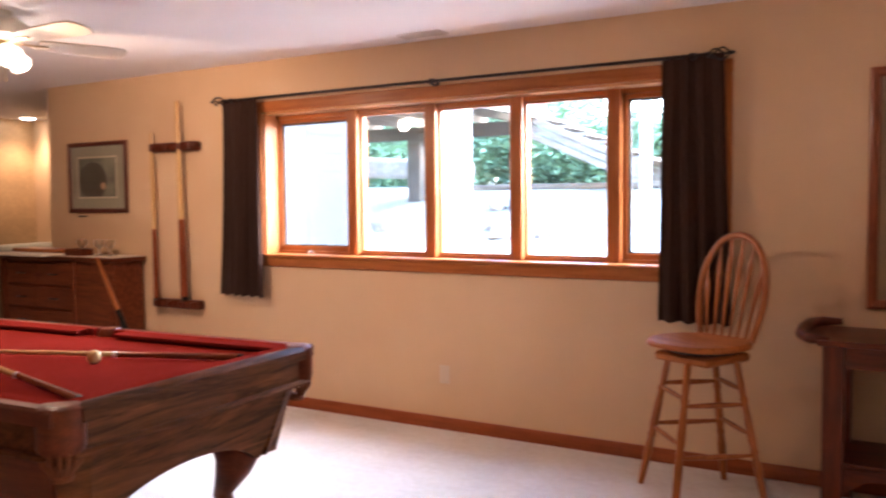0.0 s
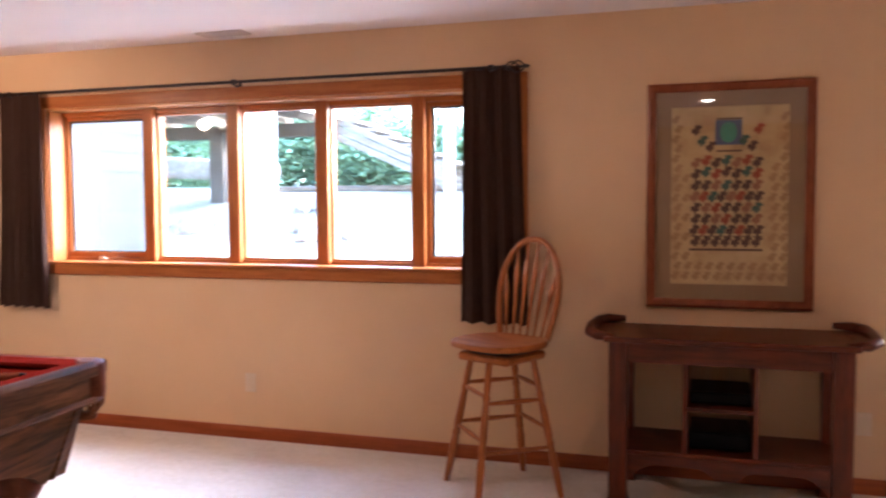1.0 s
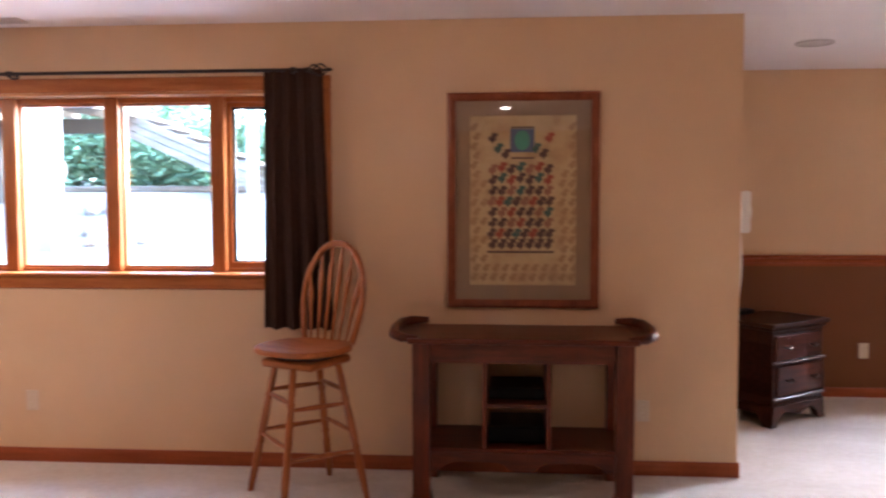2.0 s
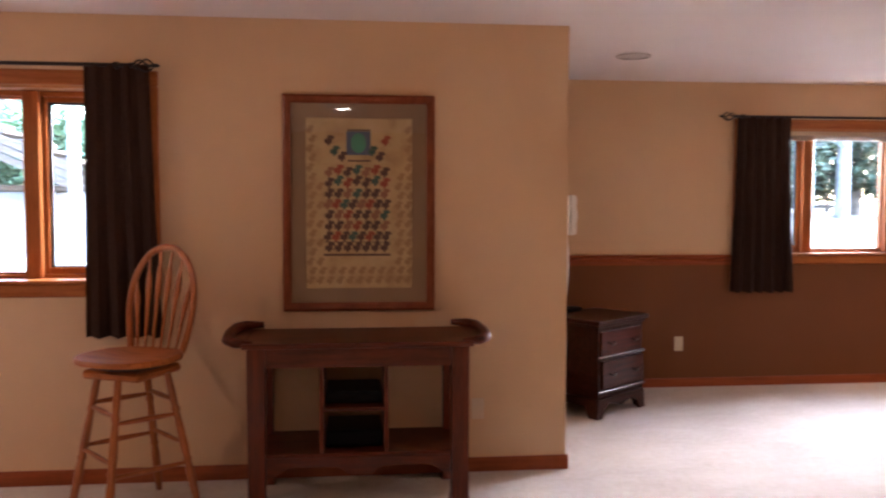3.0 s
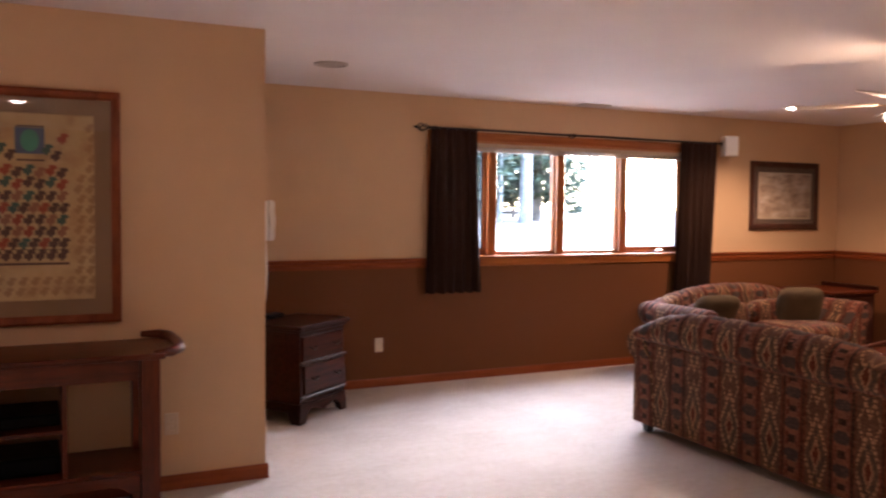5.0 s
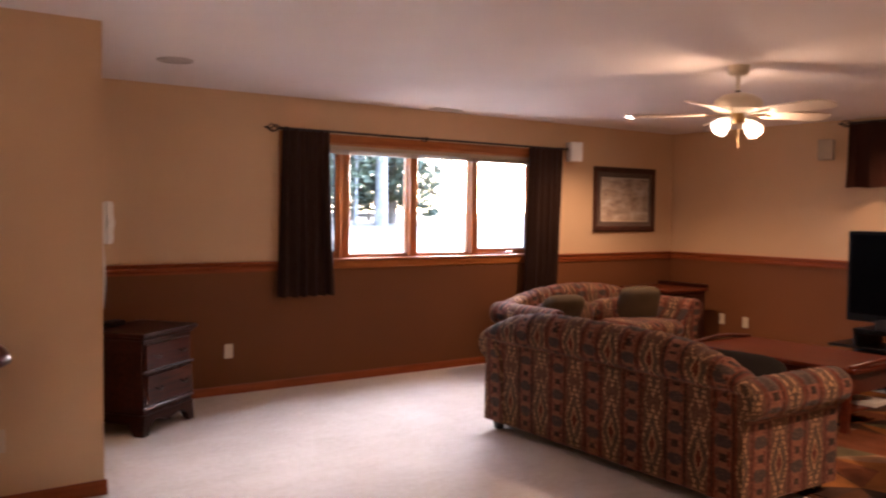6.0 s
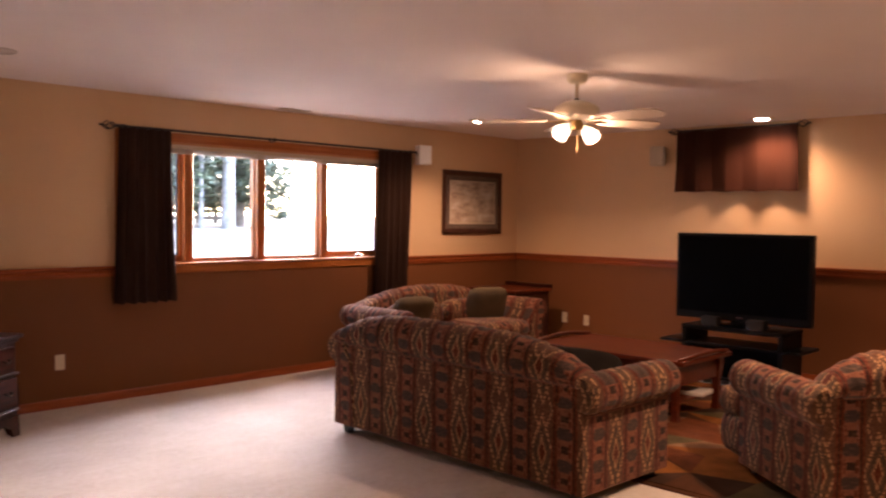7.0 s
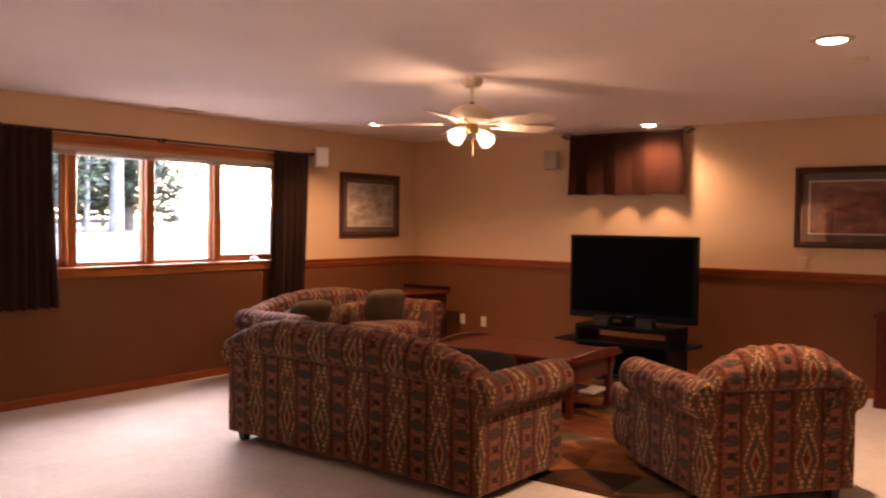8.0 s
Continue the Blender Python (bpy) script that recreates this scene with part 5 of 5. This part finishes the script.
def build_nightstand():
    """Bombe two-drawer chest: bowed sides, moulded edges, shaped bracket feet."""
    n = thing("nightstand", pose(2.565, 5.94, 0, 0, 0, 38), "dark mahogany two-drawer nightstand with bracket feet and carved edge", "nightstand")
    w, d = 0.275, 0.22
    bow = ((0.13, 0.0), (0.20, 0.012), (0.30, 0.010), (0.42, -0.004), (0.54, -0.012), (0.63, 0.0))
    part("body", loft([[(-w - k, -d - k, z), (w + k, -d - k, z), (w + k, d, z), (-w - k, d, z)] for z, k in bow]), M_EBONY, n)
    part("top", box(-w - 0.035, -d - 0.035, 0.65, w + 0.035, d + 0.01, 0.68, 0.01, seg=2), M_EBONY, n)
    part("top_moulding", box(-w - 0.016, -d - 0.016, 0.628, w + 0.016, d, 0.65, 0.007), M_EBONY, n, "carved worn edge")
    for z0, z1, y in ((0.43, 0.60, -d - 0.0), (0.205, 0.40, -d - 0.012)):
        dr = part("drawer", box(-w + 0.025, y - 0.014, z0, w - 0.025, y + 0.01, z1, 0.008, seg=2), M_DRAWER, n)
        for x in (-0.14, 0.14):
            zc = (z0 + z1) / 2
            part("handle", tube([(x - 0.03, y - 0.015, zc + 0.008), (x - 0.028, y - 0.034, zc), (x, y - 0.036, zc - 0.014), (x + 0.028, y - 0.034, zc), (x + 0.03, y - 0.015, zc + 0.008)], 0.004, None, 8), M_IRON, dr, "dark bail pull", 50)
    # thin mouldings in a paler colour that stands for the highlight along them
    for z in (0.412, 0.175):
        part("drawer_edge", box(-w - 0.004, -d - 0.026, z, w + 0.004, -d + 0.0, z + 0.015, 0.005), M_EDGELIGHT, n, "moulding edge with painted pale highlight")
    out = [(-w - 0.005, 0.14), (w + 0.005, 0.14), (w + 0.02, 0.0), (w - 0.045, 0.0), (w - 0.075, 0.06), (w - 0.13, 0.095), (0.05, 0.075), (0, 0.06), (-0.05, 0.075), (-w + 0.13, 0.095), (-w + 0.075, 0.06), (-w + 0.045, 0.0), (-w - 0.02, 0.0)]
    part("front_skirt", prism(out, "y", -d - 0.014, -d + 0.012), M_EBONY, n)
    for s in (-1, 1):
        side = [(-d, 0.14), (d, 0.14), (d, 0.0), (d - 0.06, 0.0), (d - 0.1, 0.08), (-d + 0.1, 0.08), (-d + 0.06, 0.0), (-d, 0.0)]
        x = s * (w + 0.004)
        part("side_skirt", prism([(p[0], p[1]) for p in side], "x", x - 0.012, x + 0.012), M_EBONY, n)
    return n


M_DRAWER = wood("mahogany_drawer", (0.016, 0.0034, 0.0015), (0.078, 0.015, 0.0045), (1.2, 12, 12), 2.6, rough=0.3)
# greyish highlight colour for the drawer edges, lighter than the mahogany
M_EDGELIGHT = surface("edge_highlight", (0.06, 0.032, 0.026), rough=0.3, vary=0.3, fine=40)
build_nightstand()
dish = box(-0.09, -0.05, 0, 0.09, 0.05, 0.03, 0.012, seg=2)
solo("black_case", dish, M_BLACK, pose(2.42, 6.10, 0.68, 0, 0, 38), "small black case lying on the nightstand", "case")

# ---- small wall and ceiling fittings ----


def build_phone():
    p = thing("wall_phone", pose(XC, 4.72, 1.30, 0, 0, 90), "white corded wall telephone on the return wall", "telephone")
    part("base", box(-0.05, -0.035, 0.0, 0.05, 0.0, 0.22, 0.012, seg=2), M_WHITE, p)
    hs = loft([[(-0.028 + 0.0, -0.04 - o, z), (0.028, -0.04 - o, z), (0.028, -0.075 - o, z), (-0.028, -0.075 - o, z)] for z, o in ((0.0, 0.0), (0.03, 0.006), (0.06, 0.002), (0.11, 0.012), (0.16, 0.002), (0.20, 0.006), (0.225, 0.0))])
    bmesh.ops.bevel(hs, geom=hs.edges[:], offset=0.006, segments=2, affect="EDGES")
    part("handset", hs, M_WHITE, p, "", 60)
    pts = []
    for i in range(240):
        f = i / 239
        pts.append((0.007 * math.cos(i * 0.9) - 0.03, -0.018 + 0.007 * math.sin(i * 0.9) - 0.012 * math.sin(math.pi * f), 0.0 - 0.34 * f))
    part("cord", tube(pts, 0.0022, None, 5), M_WHITE, p, "white coiled cord", 80)


build_phone()


def build_outlet(m, label, slots=True, material=None):
    o = thing("wall_outlet" if slots else "light_switch", m, label, "outlet" if slots else "switch", group="wall plates")
    part("plate", box(-0.036, -0.006, -0.058, 0.036, 0, 0.058, 0.003), material or M_IVORY, o)
    if slots:
        for z in (-0.022, 0.022):
            part("socket", box(-0.016, -0.009, z - 0.014, 0.016, -0.006, z + 0.014, 0.004), material or M_IVORY, o)
    else:
        part("toggle", box(-0.006, -0.018, -0.01, 0.006, -0.006, 0.012, 0.002), material or M_IVORY, o)


M_BUFF = surface("buff_plate", (0.58, 0.46, 0.32), rough=0.4, vary=0.03, relief=0)
build_outlet(pose(-1.906, YA, 0.35), "buff wall outlet under the long window", material=M_BUFF)
build_outlet(pose(1.505, YA, 0.35), "buff wall outlet beside the console", material=M_BUFF)
build_outlet(pose(3.433, YB, 0.35), "ivory wall outlet on the brown wall")
build_outlet(pose(XT, 5.80, 0.345, 0, 0, -90), "ivory wall outlet behind the coffee table")
build_outlet(pose(XT, 5.50, 0.335, 0, 0, -90), "ivory cable outlet behind the coffee table")
build_outlet(pose(XT, 2.04, 1.14, 0, 0, -90), "buff light switch above the chair rail", False, M_BUFF)


def build_wall_speaker(m, label, material):
    s = thing("wall_speaker", m, label, "speaker", group="wall speakers")
    part("bracket", box(-0.02, -0.05, 0.06, 0.02, 0, 0.12), M_WHITE, s)
    part("cabinet", box(-0.07, -0.17, 0.0, 0.07, -0.05, 0.20, 0.008, seg=2), material, s)
    part("grille", box(-0.06, -0.176, 0.012, 0.06, -0.169, 0.188, 0.004), material, s, "cloth front grille")


build_wall_speaker(pose(7.20, YB, 2.04, 0, 0, -20), "white speaker mounted beside the curtain", M_WHITE)
build_wall_speaker(pose(XT, 4.62, 2.05, 0, 0, -70), "tan speaker mounted beside the small curtain", surface("tan_speaker", (0.40, 0.32, 0.23), rough=0.6, vary=0.08))


def build_vent(x, y, w, d):
    v = thing("ceiling_vent", pose(x, y, H), "white slatted ceiling air vent with dark slots", "vent", group="ceiling vents")
    fr = bmesh.new()
    for q in ((-w, -d, w, -d + 0.02), (-w, d - 0.02, w, d), (-w, -d + 0.02, -w + 0.02, d - 0.02), (w - 0.02, -d + 0.02, w, d - 0.02)):
        box(q[0], q[1], -0.008, q[2], q[3], 0.0, bm=fr)
    part("frame", fr, M_CEILVENT, v)
    part("backing", box(-w + 0.02, -d + 0.02, -0.002, w - 0.02, d - 0.02, 0.0), M_GREYVENT, v, "dark grey backing")
    for k in range(5):
        yy = -d + 0.03 + (2 * d - 0.06) * k / 4
        sl = box(-w + 0.02, -0.005, -0.007, w - 0.02, 0.005, -0.0025)
        part("slat", sl, M_CEILVENT, v).matrix_basis = pose(0, yy, 0)


M_CEILVENT = surface("vent_paint", (0.52, 0.47, 0.43), rough=0.6, vary=0.05, relief=0)
build_vent(-1.94, 4.42, 0.15, 0.06)
build_vent(5.45, 6.37, 0.15, 0.06)
M_SPEAKER = surface("grey_speaker_grille", (0.46, 0.41, 0.38), rough=0.7, vary=0.1)
spk = thing("ceiling_speaker", pose(2.657, 5.466, H), "round grey ceiling speaker grille in the recess", "speaker")
part("ring", loft([[(r * math.cos(2 * math.pi * i / 36), r * math.sin(2 * math.pi * i / 36), z) for i in range(36)] for r, z in ((0.115, 0), (0.113, -0.007), (0.098, -0.009), (0.096, 0.0))], caps=False), M_SPEAKER, spk, "", 50)
part("grille", lathe([(0.097, -0.002), (0.06, -0.007), (0.0, -0.009)], None, 36), M_SPEAKER, spk, "perforated grey grille", 60)
smoke = thing("smoke_detector", pose(6.19, 1.107, H), "small round cream smoke detector on the ceiling", "smoke detector")
part("cover", lathe([(0.035, -0.036), (0.055, -0.03), (0.062, -0.012), (0.064, 0)], None, 28), M_CREAM, smoke, "", 40)
part("button", lathe([(0.008, -0.04), (0.01, -0.036)], None, 12), M_WHITE, smoke)

# curtain over the small high window behind the television
build_rod_at = Vector((XT, 3.755, 2.395))
vr = thing("curtain_rod", Matrix.Translation(build_rod_at), "dark bronze rod over the short russet curtain", "curtain rod")
part("rod", tube([(-0.075, -0.60, 0), (-0.075, 0.60, 0)], 0.011, None, 12), M_IRON, vr, "", 50)
for s in (-1, 1):
    fb = finial((0, 0, 0), 1)
    fb.transform(Matrix.Translation((-0.075, s * 0.60, 0)) @ Matrix.Rotation(s * math.pi / 2, 4, "Z"))
    part("finial", fb, M_IRON, vr, "", 50)
    part("bracket", tube([(0, s * 0.55, -0.01), (-0.04, s * 0.55, -0.02), (-0.075, s * 0.55, -0.014)], 0.006, None, 8), M_IRON, vr, "", 50)
val = build_curtain((-0.615, 0.615), (-0.63, 0.63), 0.62, 0.0, 0.0, 4, "short russet brown curtain over the television", M_VALANCE, depth=0.02, seed=21)
val.matrix_basis = pose(XT - 0.078, 3.755, 1.775, 0, 0, -90)

# raised blind in the second window's head
blind = thing("window_blind", pose(5.33, YB + 0.045, 2.06), "raised tan slatted blind under the window head", "blind")
part("head_rail", box(-1.36, -0.02, -0.03, 1.36, 0.02, 0.0), M_IVORY, blind)
for k in range(7):
    part("slat", box(-1.355, -0.024, -0.035 - 0.006 * k, 1.355, 0.024, -0.0325 - 0.006 * k), M_BUFF, blind)

# ---- outdoors beyond the windows ----


def build_bumpout():
    h = thing("house_wing", pose(-3.62, 4.82, 0.0), "pale blue-grey sided wing of the house outside", "house")
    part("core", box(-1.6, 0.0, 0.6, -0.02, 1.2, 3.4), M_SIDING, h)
    for k in range(16):
        z = 0.95 + 0.15 * k
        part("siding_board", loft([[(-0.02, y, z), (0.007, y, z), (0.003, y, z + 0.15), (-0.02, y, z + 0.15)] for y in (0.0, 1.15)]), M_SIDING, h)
    part("corner_board", box(-0.06, 1.15, 0.6, 0.03, 1.28, 3.4), M_WHITEWOOD, h, "white corner board")


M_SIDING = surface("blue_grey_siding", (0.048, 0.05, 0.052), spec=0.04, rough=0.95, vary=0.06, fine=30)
M_DECKWOOD = surface("weathered_wood", (0.20, 0.165, 0.125), spec=0.05, rough=0.95, vary=0.3, scale=3, fine=40, stretch=(1, 8, 8))
M_DECKDARK = surface("dark_deck_beam", (0.10, 0.088, 0.074), spec=0.05, rough=0.95, vary=0.3, scale=3, fine=40)
M_ROCK = surface("pale_boulder", (0.27, 0.23, 0.19), spec=0.05, rough=0.95, vary=0.45, scale=3, fine=18, relief=0.6, dist=0.02)
M_LEAF = surface("fresh_green_leaf", (0.20, 0.28, 0.15), spec=0.1, rough=0.8, vary=0.5, scale=2, fine=9, relief=0)
M_NEEDLE = surface("spruce_needles", (0.07, 0.092, 0.062), spec=0.1, rough=0.9, vary=0.5, scale=2, fine=9, relief=0)
M_BARK = surface("grey_bark", (0.16, 0.13, 0.11), rough=0.95, vary=0.4, scale=4, fine=30, relief=0.6, dist=0.02)
M_BIRCH = surface("pale_bark", (0.24, 0.23, 0.215), spec=0.05, rough=0.95, vary=0.3, scale=4, fine=20)
build_bumpout()


def build_deck():
    d = thing("deck", pose(-4.3, 8.2, 1.3), "weathered grey wooden deck on posts outside the window", "deck")
    part("beam", box(-2.2, 0.86, 0.93, 0.95, 0.96, 1.09), M_DECKDARK, d, "dark deck beam")
    for k in range(9):
        x = -2.1 + 0.39 * k
        part("joist", box(x, -1.2, 1.09, x + 0.05, 1.0, 1.27), M_DECKWOOD, d)
    for k in range(15):
        y = -1.2 + 0.148 * k
        part("board", box(-2.3, y, 1.27, 1.15, y + 0.138, 1.30), M_DECKWOOD, d)
    part("post", box(1.0, -1.25, -0.6, 1.2, -1.05, 1.27), M_WHITEWOOD, d, "white post")
    part("post", box(-0.70, 0.74, -0.2, -0.52, 0.92, 1.0), M_DECKDARK, d, "dark post")
    s = thing("outdoor_stairs", pose(-3.45, 9.0, 1.5), "weathered wooden stairs going down from the deck", "stairs")
    for y in (-0.05, 0.85):
        for k in range(3):
            a0, a1 = 0.72 + 0.09 * k, 0.72 + 0.09 * k + 0.078
            part("stringer", prism([(0, a1), (0, a0), (1.45, a0 - 0.62), (1.45, a1 - 0.62)], "y", y + 0.012 * (k % 2), y + 0.05), M_DECKWOOD, s)
    for k in range(6):
        x, z = 0.12 + 0.22 * k, 0.86 - 0.095 * k
        part("tread", box(x, 0.0, z, x + 0.24, 0.85, z + 0.035), M_DECKWOOD, s)
    part("newel", box(1.42, -0.06, -0.1, 1.52, 0.04, 1.0), M_WHITEWOOD, s, "white newel post")


build_deck()


def build_rock(x, y, r, seed):
    bm = bmesh.new()
    bmesh.ops.create_icosphere(bm, subdivisions=3, radius=1.0)
    for v in bm.verts:
        n = v.co.normalized()
        v.co = n * r * (1 + 0.35 * noise.noise(n * 1.3 + Vector((seed, 0, 0))) + 0.12 * noise.noise(n * 4 + Vector((0, seed, 0))))
        v.co.z *= 0.72
    solo("boulder", bm, M_ROCK, pose(x, y, ground_height(x, y) + r * 0.25), "pale rough boulder on the bank outside", "rock", group="boulders on the bank", smooth=50)


rr = random.Random(7)
for i in range(30):
    build_rock(-6.9 + 0.15 * i + rr.uniform(-0.1, 0.1), 7.7 + rr.uniform(-0.35, 0.9), rr.uniform(0.06, 0.15), i * 3.1)
log = tube([(0, 0, 0), (1.2, -0.05, -0.05), (2.6, 0, -0.12)], [0.13, 0.14, 0.12], None, 14)
solo("log", log, M_BIRCH, pose(-6.9, 9.3, 1.95), "pale fallen log lying on the bank", "log", smooth=60)
for i in range(2):
    solo("edging_timber", box(-1.7, -0.05, 0, 1.7, 0.05, 0.07, 0.01), M_DECKWOOD, pose(-3.2 + 3.6 * i, 9.75 + 0.1 * i, ground_height(-3, 9.8) - 0.02, 0, 0, -3), "dark landscape timber edging the bank", "timber", group="edging timbers")


def leaf_cloud(points, size, rnd, flat=0.4):
    """Many small bent leaves round given centres, as one mesh."""
    verts, faces = [], []
    for c in points:
        a, t = rnd.uniform(0, 6.283), rnd.uniform(-flat, 1.0)
        d = Vector((math.cos(a), math.sin(a), t * 0.7)).normalized()
        s = d.cross(Vector((0, 0, 1))).normalized()
        up = s.cross(d)
        k = size * rnd.uniform(0.6, 1.4)
        b = len(verts)
        verts += [c - s * k * 0.3, c + d * k * 0.5 + up * k * 0.12, c + d * k, c + s * k * 0.3]
        faces += [(b, b + 1, b + 3), (b + 1, b + 2, b + 3)]
    me = bpy.data.meshes.new("crown")
    me.from_pydata([tuple(v) for v in verts], [], faces)
    return me


def build_shrub(x, y, w, h, seed):
    rnd = random.Random(seed)
    t = thing("shrub", pose(x, y, ground_height(x, min(y, 39)) - 0.05), "fresh green leafy shrub on the bank outside", "shrub", group="shrubs on the bank")
    stems = bmesh.new()
    tips = []
    for k in range(9):
        a = rnd.uniform(0, 6.283)
        tip = Vector((w * 0.45 * math.cos(a), w * 0.45 * math.sin(a), h * rnd.uniform(0.5, 0.95)))
        tube([(0, 0, 0), tuple(tip * 0.5 + Vector((0, 0, h * 0.1))), tuple(tip)], [0.03, 0.02, 0.006], stems, 6)
        tips.append(tip)
    part("stems", stems, M_BARK, t)
    pts = []
    for tip in tips:
        for _ in range(1300):
            v = Vector((rnd.gauss(0, 1), rnd.gauss(0, 1), rnd.gauss(0, 0.8)))
            pts.append(tip * rnd.uniform(0.12, 1.0) + v * w * 0.13)
    me = leaf_cloud(pts, 0.13, rnd)
    me.materials.append(M_LEAF)
    c = new("crown", me)
    c.parent = t


for i, (x, y, w, h) in enumerate(((-7.4, 12.2, 1.8, 1.5), (-6.0, 12.0, 1.9, 1.25), (-4.8, 12.4, 1.8, 1.35), (-3.6, 12.2, 1.9, 1.1), (-2.4, 12.5, 1.8, 0.95), (-5.4, 13.6, 2.2, 2.0), (-8.6, 13.0, 2.2, 2.0), (-10.2, 12.8, 2.0, 1.9), (-3.0, 14.0, 2.0, 1.1))):
    build_shrub(x, y, w, h, 40 + i)


def build_pine(x, y, h, r, seed, bare=1.2):
    rnd = random.Random(seed)
    z0 = ground_height(x, min(y, 39)) - 0.1
    t = thing("spruce_tree", pose(x, y, z0), "tall spruce with drooping needled limbs on the lawn", "tree", group="spruces on the lawn")
    part("trunk", tube([(0, 0, 0), (0.05, 0, h * 0.4), (0, 0.04, h)], [0.17, 0.11, 0.02], None, 10), M_BARK, t, "", 60)
    limbs, pts = bmesh.new(), []
    n = int(h * 10)
    for k in range(n):
        z = bare + (h - bare) * (k / n)
        ln = r * (1 - 0.85 * (z - bare) / (h - bare)) * rnd.uniform(0.55, 1.1)
        a = k * 2.4 + rnd.uniform(-0.3, 0.3)
        tip = Vector((ln * math.cos(a), ln * math.sin(a), z - 0.25 * ln))
        tube([(0, 0, z), tuple(Vector((0, 0, z)).lerp(tip, 0.5) + Vector((0, 0, 0.05))), tuple(tip)], [0.03, 0.02, 0.006], limbs, 5)
        for _ in range(150):
            f = rnd.uniform(0.2, 1.05)
            pts.append(Vector((0, 0, z)).lerp(tip, f) + Vector((rnd.gauss(0, 0.16), rnd.gauss(0, 0.16), rnd.gauss(-0.05, 0.09))) * (0.6 + 0.5 * ln))
    part("limbs", limbs, M_BARK, t)
    me = leaf_cloud(pts, 0.30, rnd, 0.8)
    me.materials.append(M_NEEDLE)
    c = new("crown", me)
    c.parent = t


# last three are unseen additions that block sky light from the second window
for i, (x, y, h, r) in enumerate(((14.6, 21.8, 14.0, 2.5), (11.7, 22.6, 13.0, 2.4), (14.0, 27.0, 14.0, 2.6), (18.0, 31.5, 13.0, 2.3), (9.6, 19.6, 13.0, 2.6), (6.4, 13.2, 9.0, 1.7), (4.5, 12.4, 8.5, 1.9))):
    build_pine(x, y, h, r, 60 + i, bare=0.9 + 0.2 * min(i, 3))


def build_birch(x, y, h, r, seed):
    rnd = random.Random(seed)
    t = thing("birch_tree", pose(x, y, ground_height(x, min(y, 39)) - 0.1), "slim pale-barked tree with sparse leaves outside", "tree", group="pale trees on the lawn")
    part("trunk", tube([(0, 0, 0), (0.04, 0, h * 0.5), (-0.05, 0.03, h)], [r, r * 0.7, 0.02], None, 10), M_BIRCH, t, "pale trunk", 60)
    limbs, pts = bmesh.new(), []
    for k in range(12):
        z = h * (0.28 + 0.06 * k)
        a, ln = k * 2.4, rnd.uniform(0.7, 1.5)
        tip = Vector((ln * math.cos(a), ln * math.sin(a), z + 0.4))
        tube([(0, 0, z), tuple(tip)], [0.03, 0.006], limbs, 5)
        for _ in range(28):
            pts.append(Vector((0, 0, z)).lerp(tip, rnd.uniform(0.4, 1.1)) + Vector((rnd.gauss(0, 0.2), rnd.gauss(0, 0.2), rnd.gauss(0, 0.2))))
    part("limbs", limbs, M_BIRCH, t)
    me = leaf_cloud(pts, 0.09, rnd)
    me.materials.append(M_LEAF)
    c = new("crown", me)
    c.parent = t


for i, (x, y, h, r) in enumerate(((13.05, 19.9, 7.0, 0.20), (12.35, 20.1, 6.5, 0.07), (19.8, 24.5, 7.5, 0.10), (16.6, 21.5, 6.0, 0.05), (26.0, 30.0, 7.0, 0.12))):
    build_birch(x, y, h, r, 90 + i)
hedge = thing("low_fence", pose(13.4, 24.5, ground_height(13, 24.5)), "low dark timber fence across the lawn", "fence")
for k in range(9):
    part("post", box(-2.6 + 0.65 * k, -0.05, 0, -2.5 + 0.65 * k, 0.05, 0.62), M_DECKDARK, hedge)
for z in (0.12, 0.34, 0.54):
    part("fence_rail", box(-2.6, -0.07, z, 2.75, -0.05, z + 0.12), M_DECKDARK, hedge)
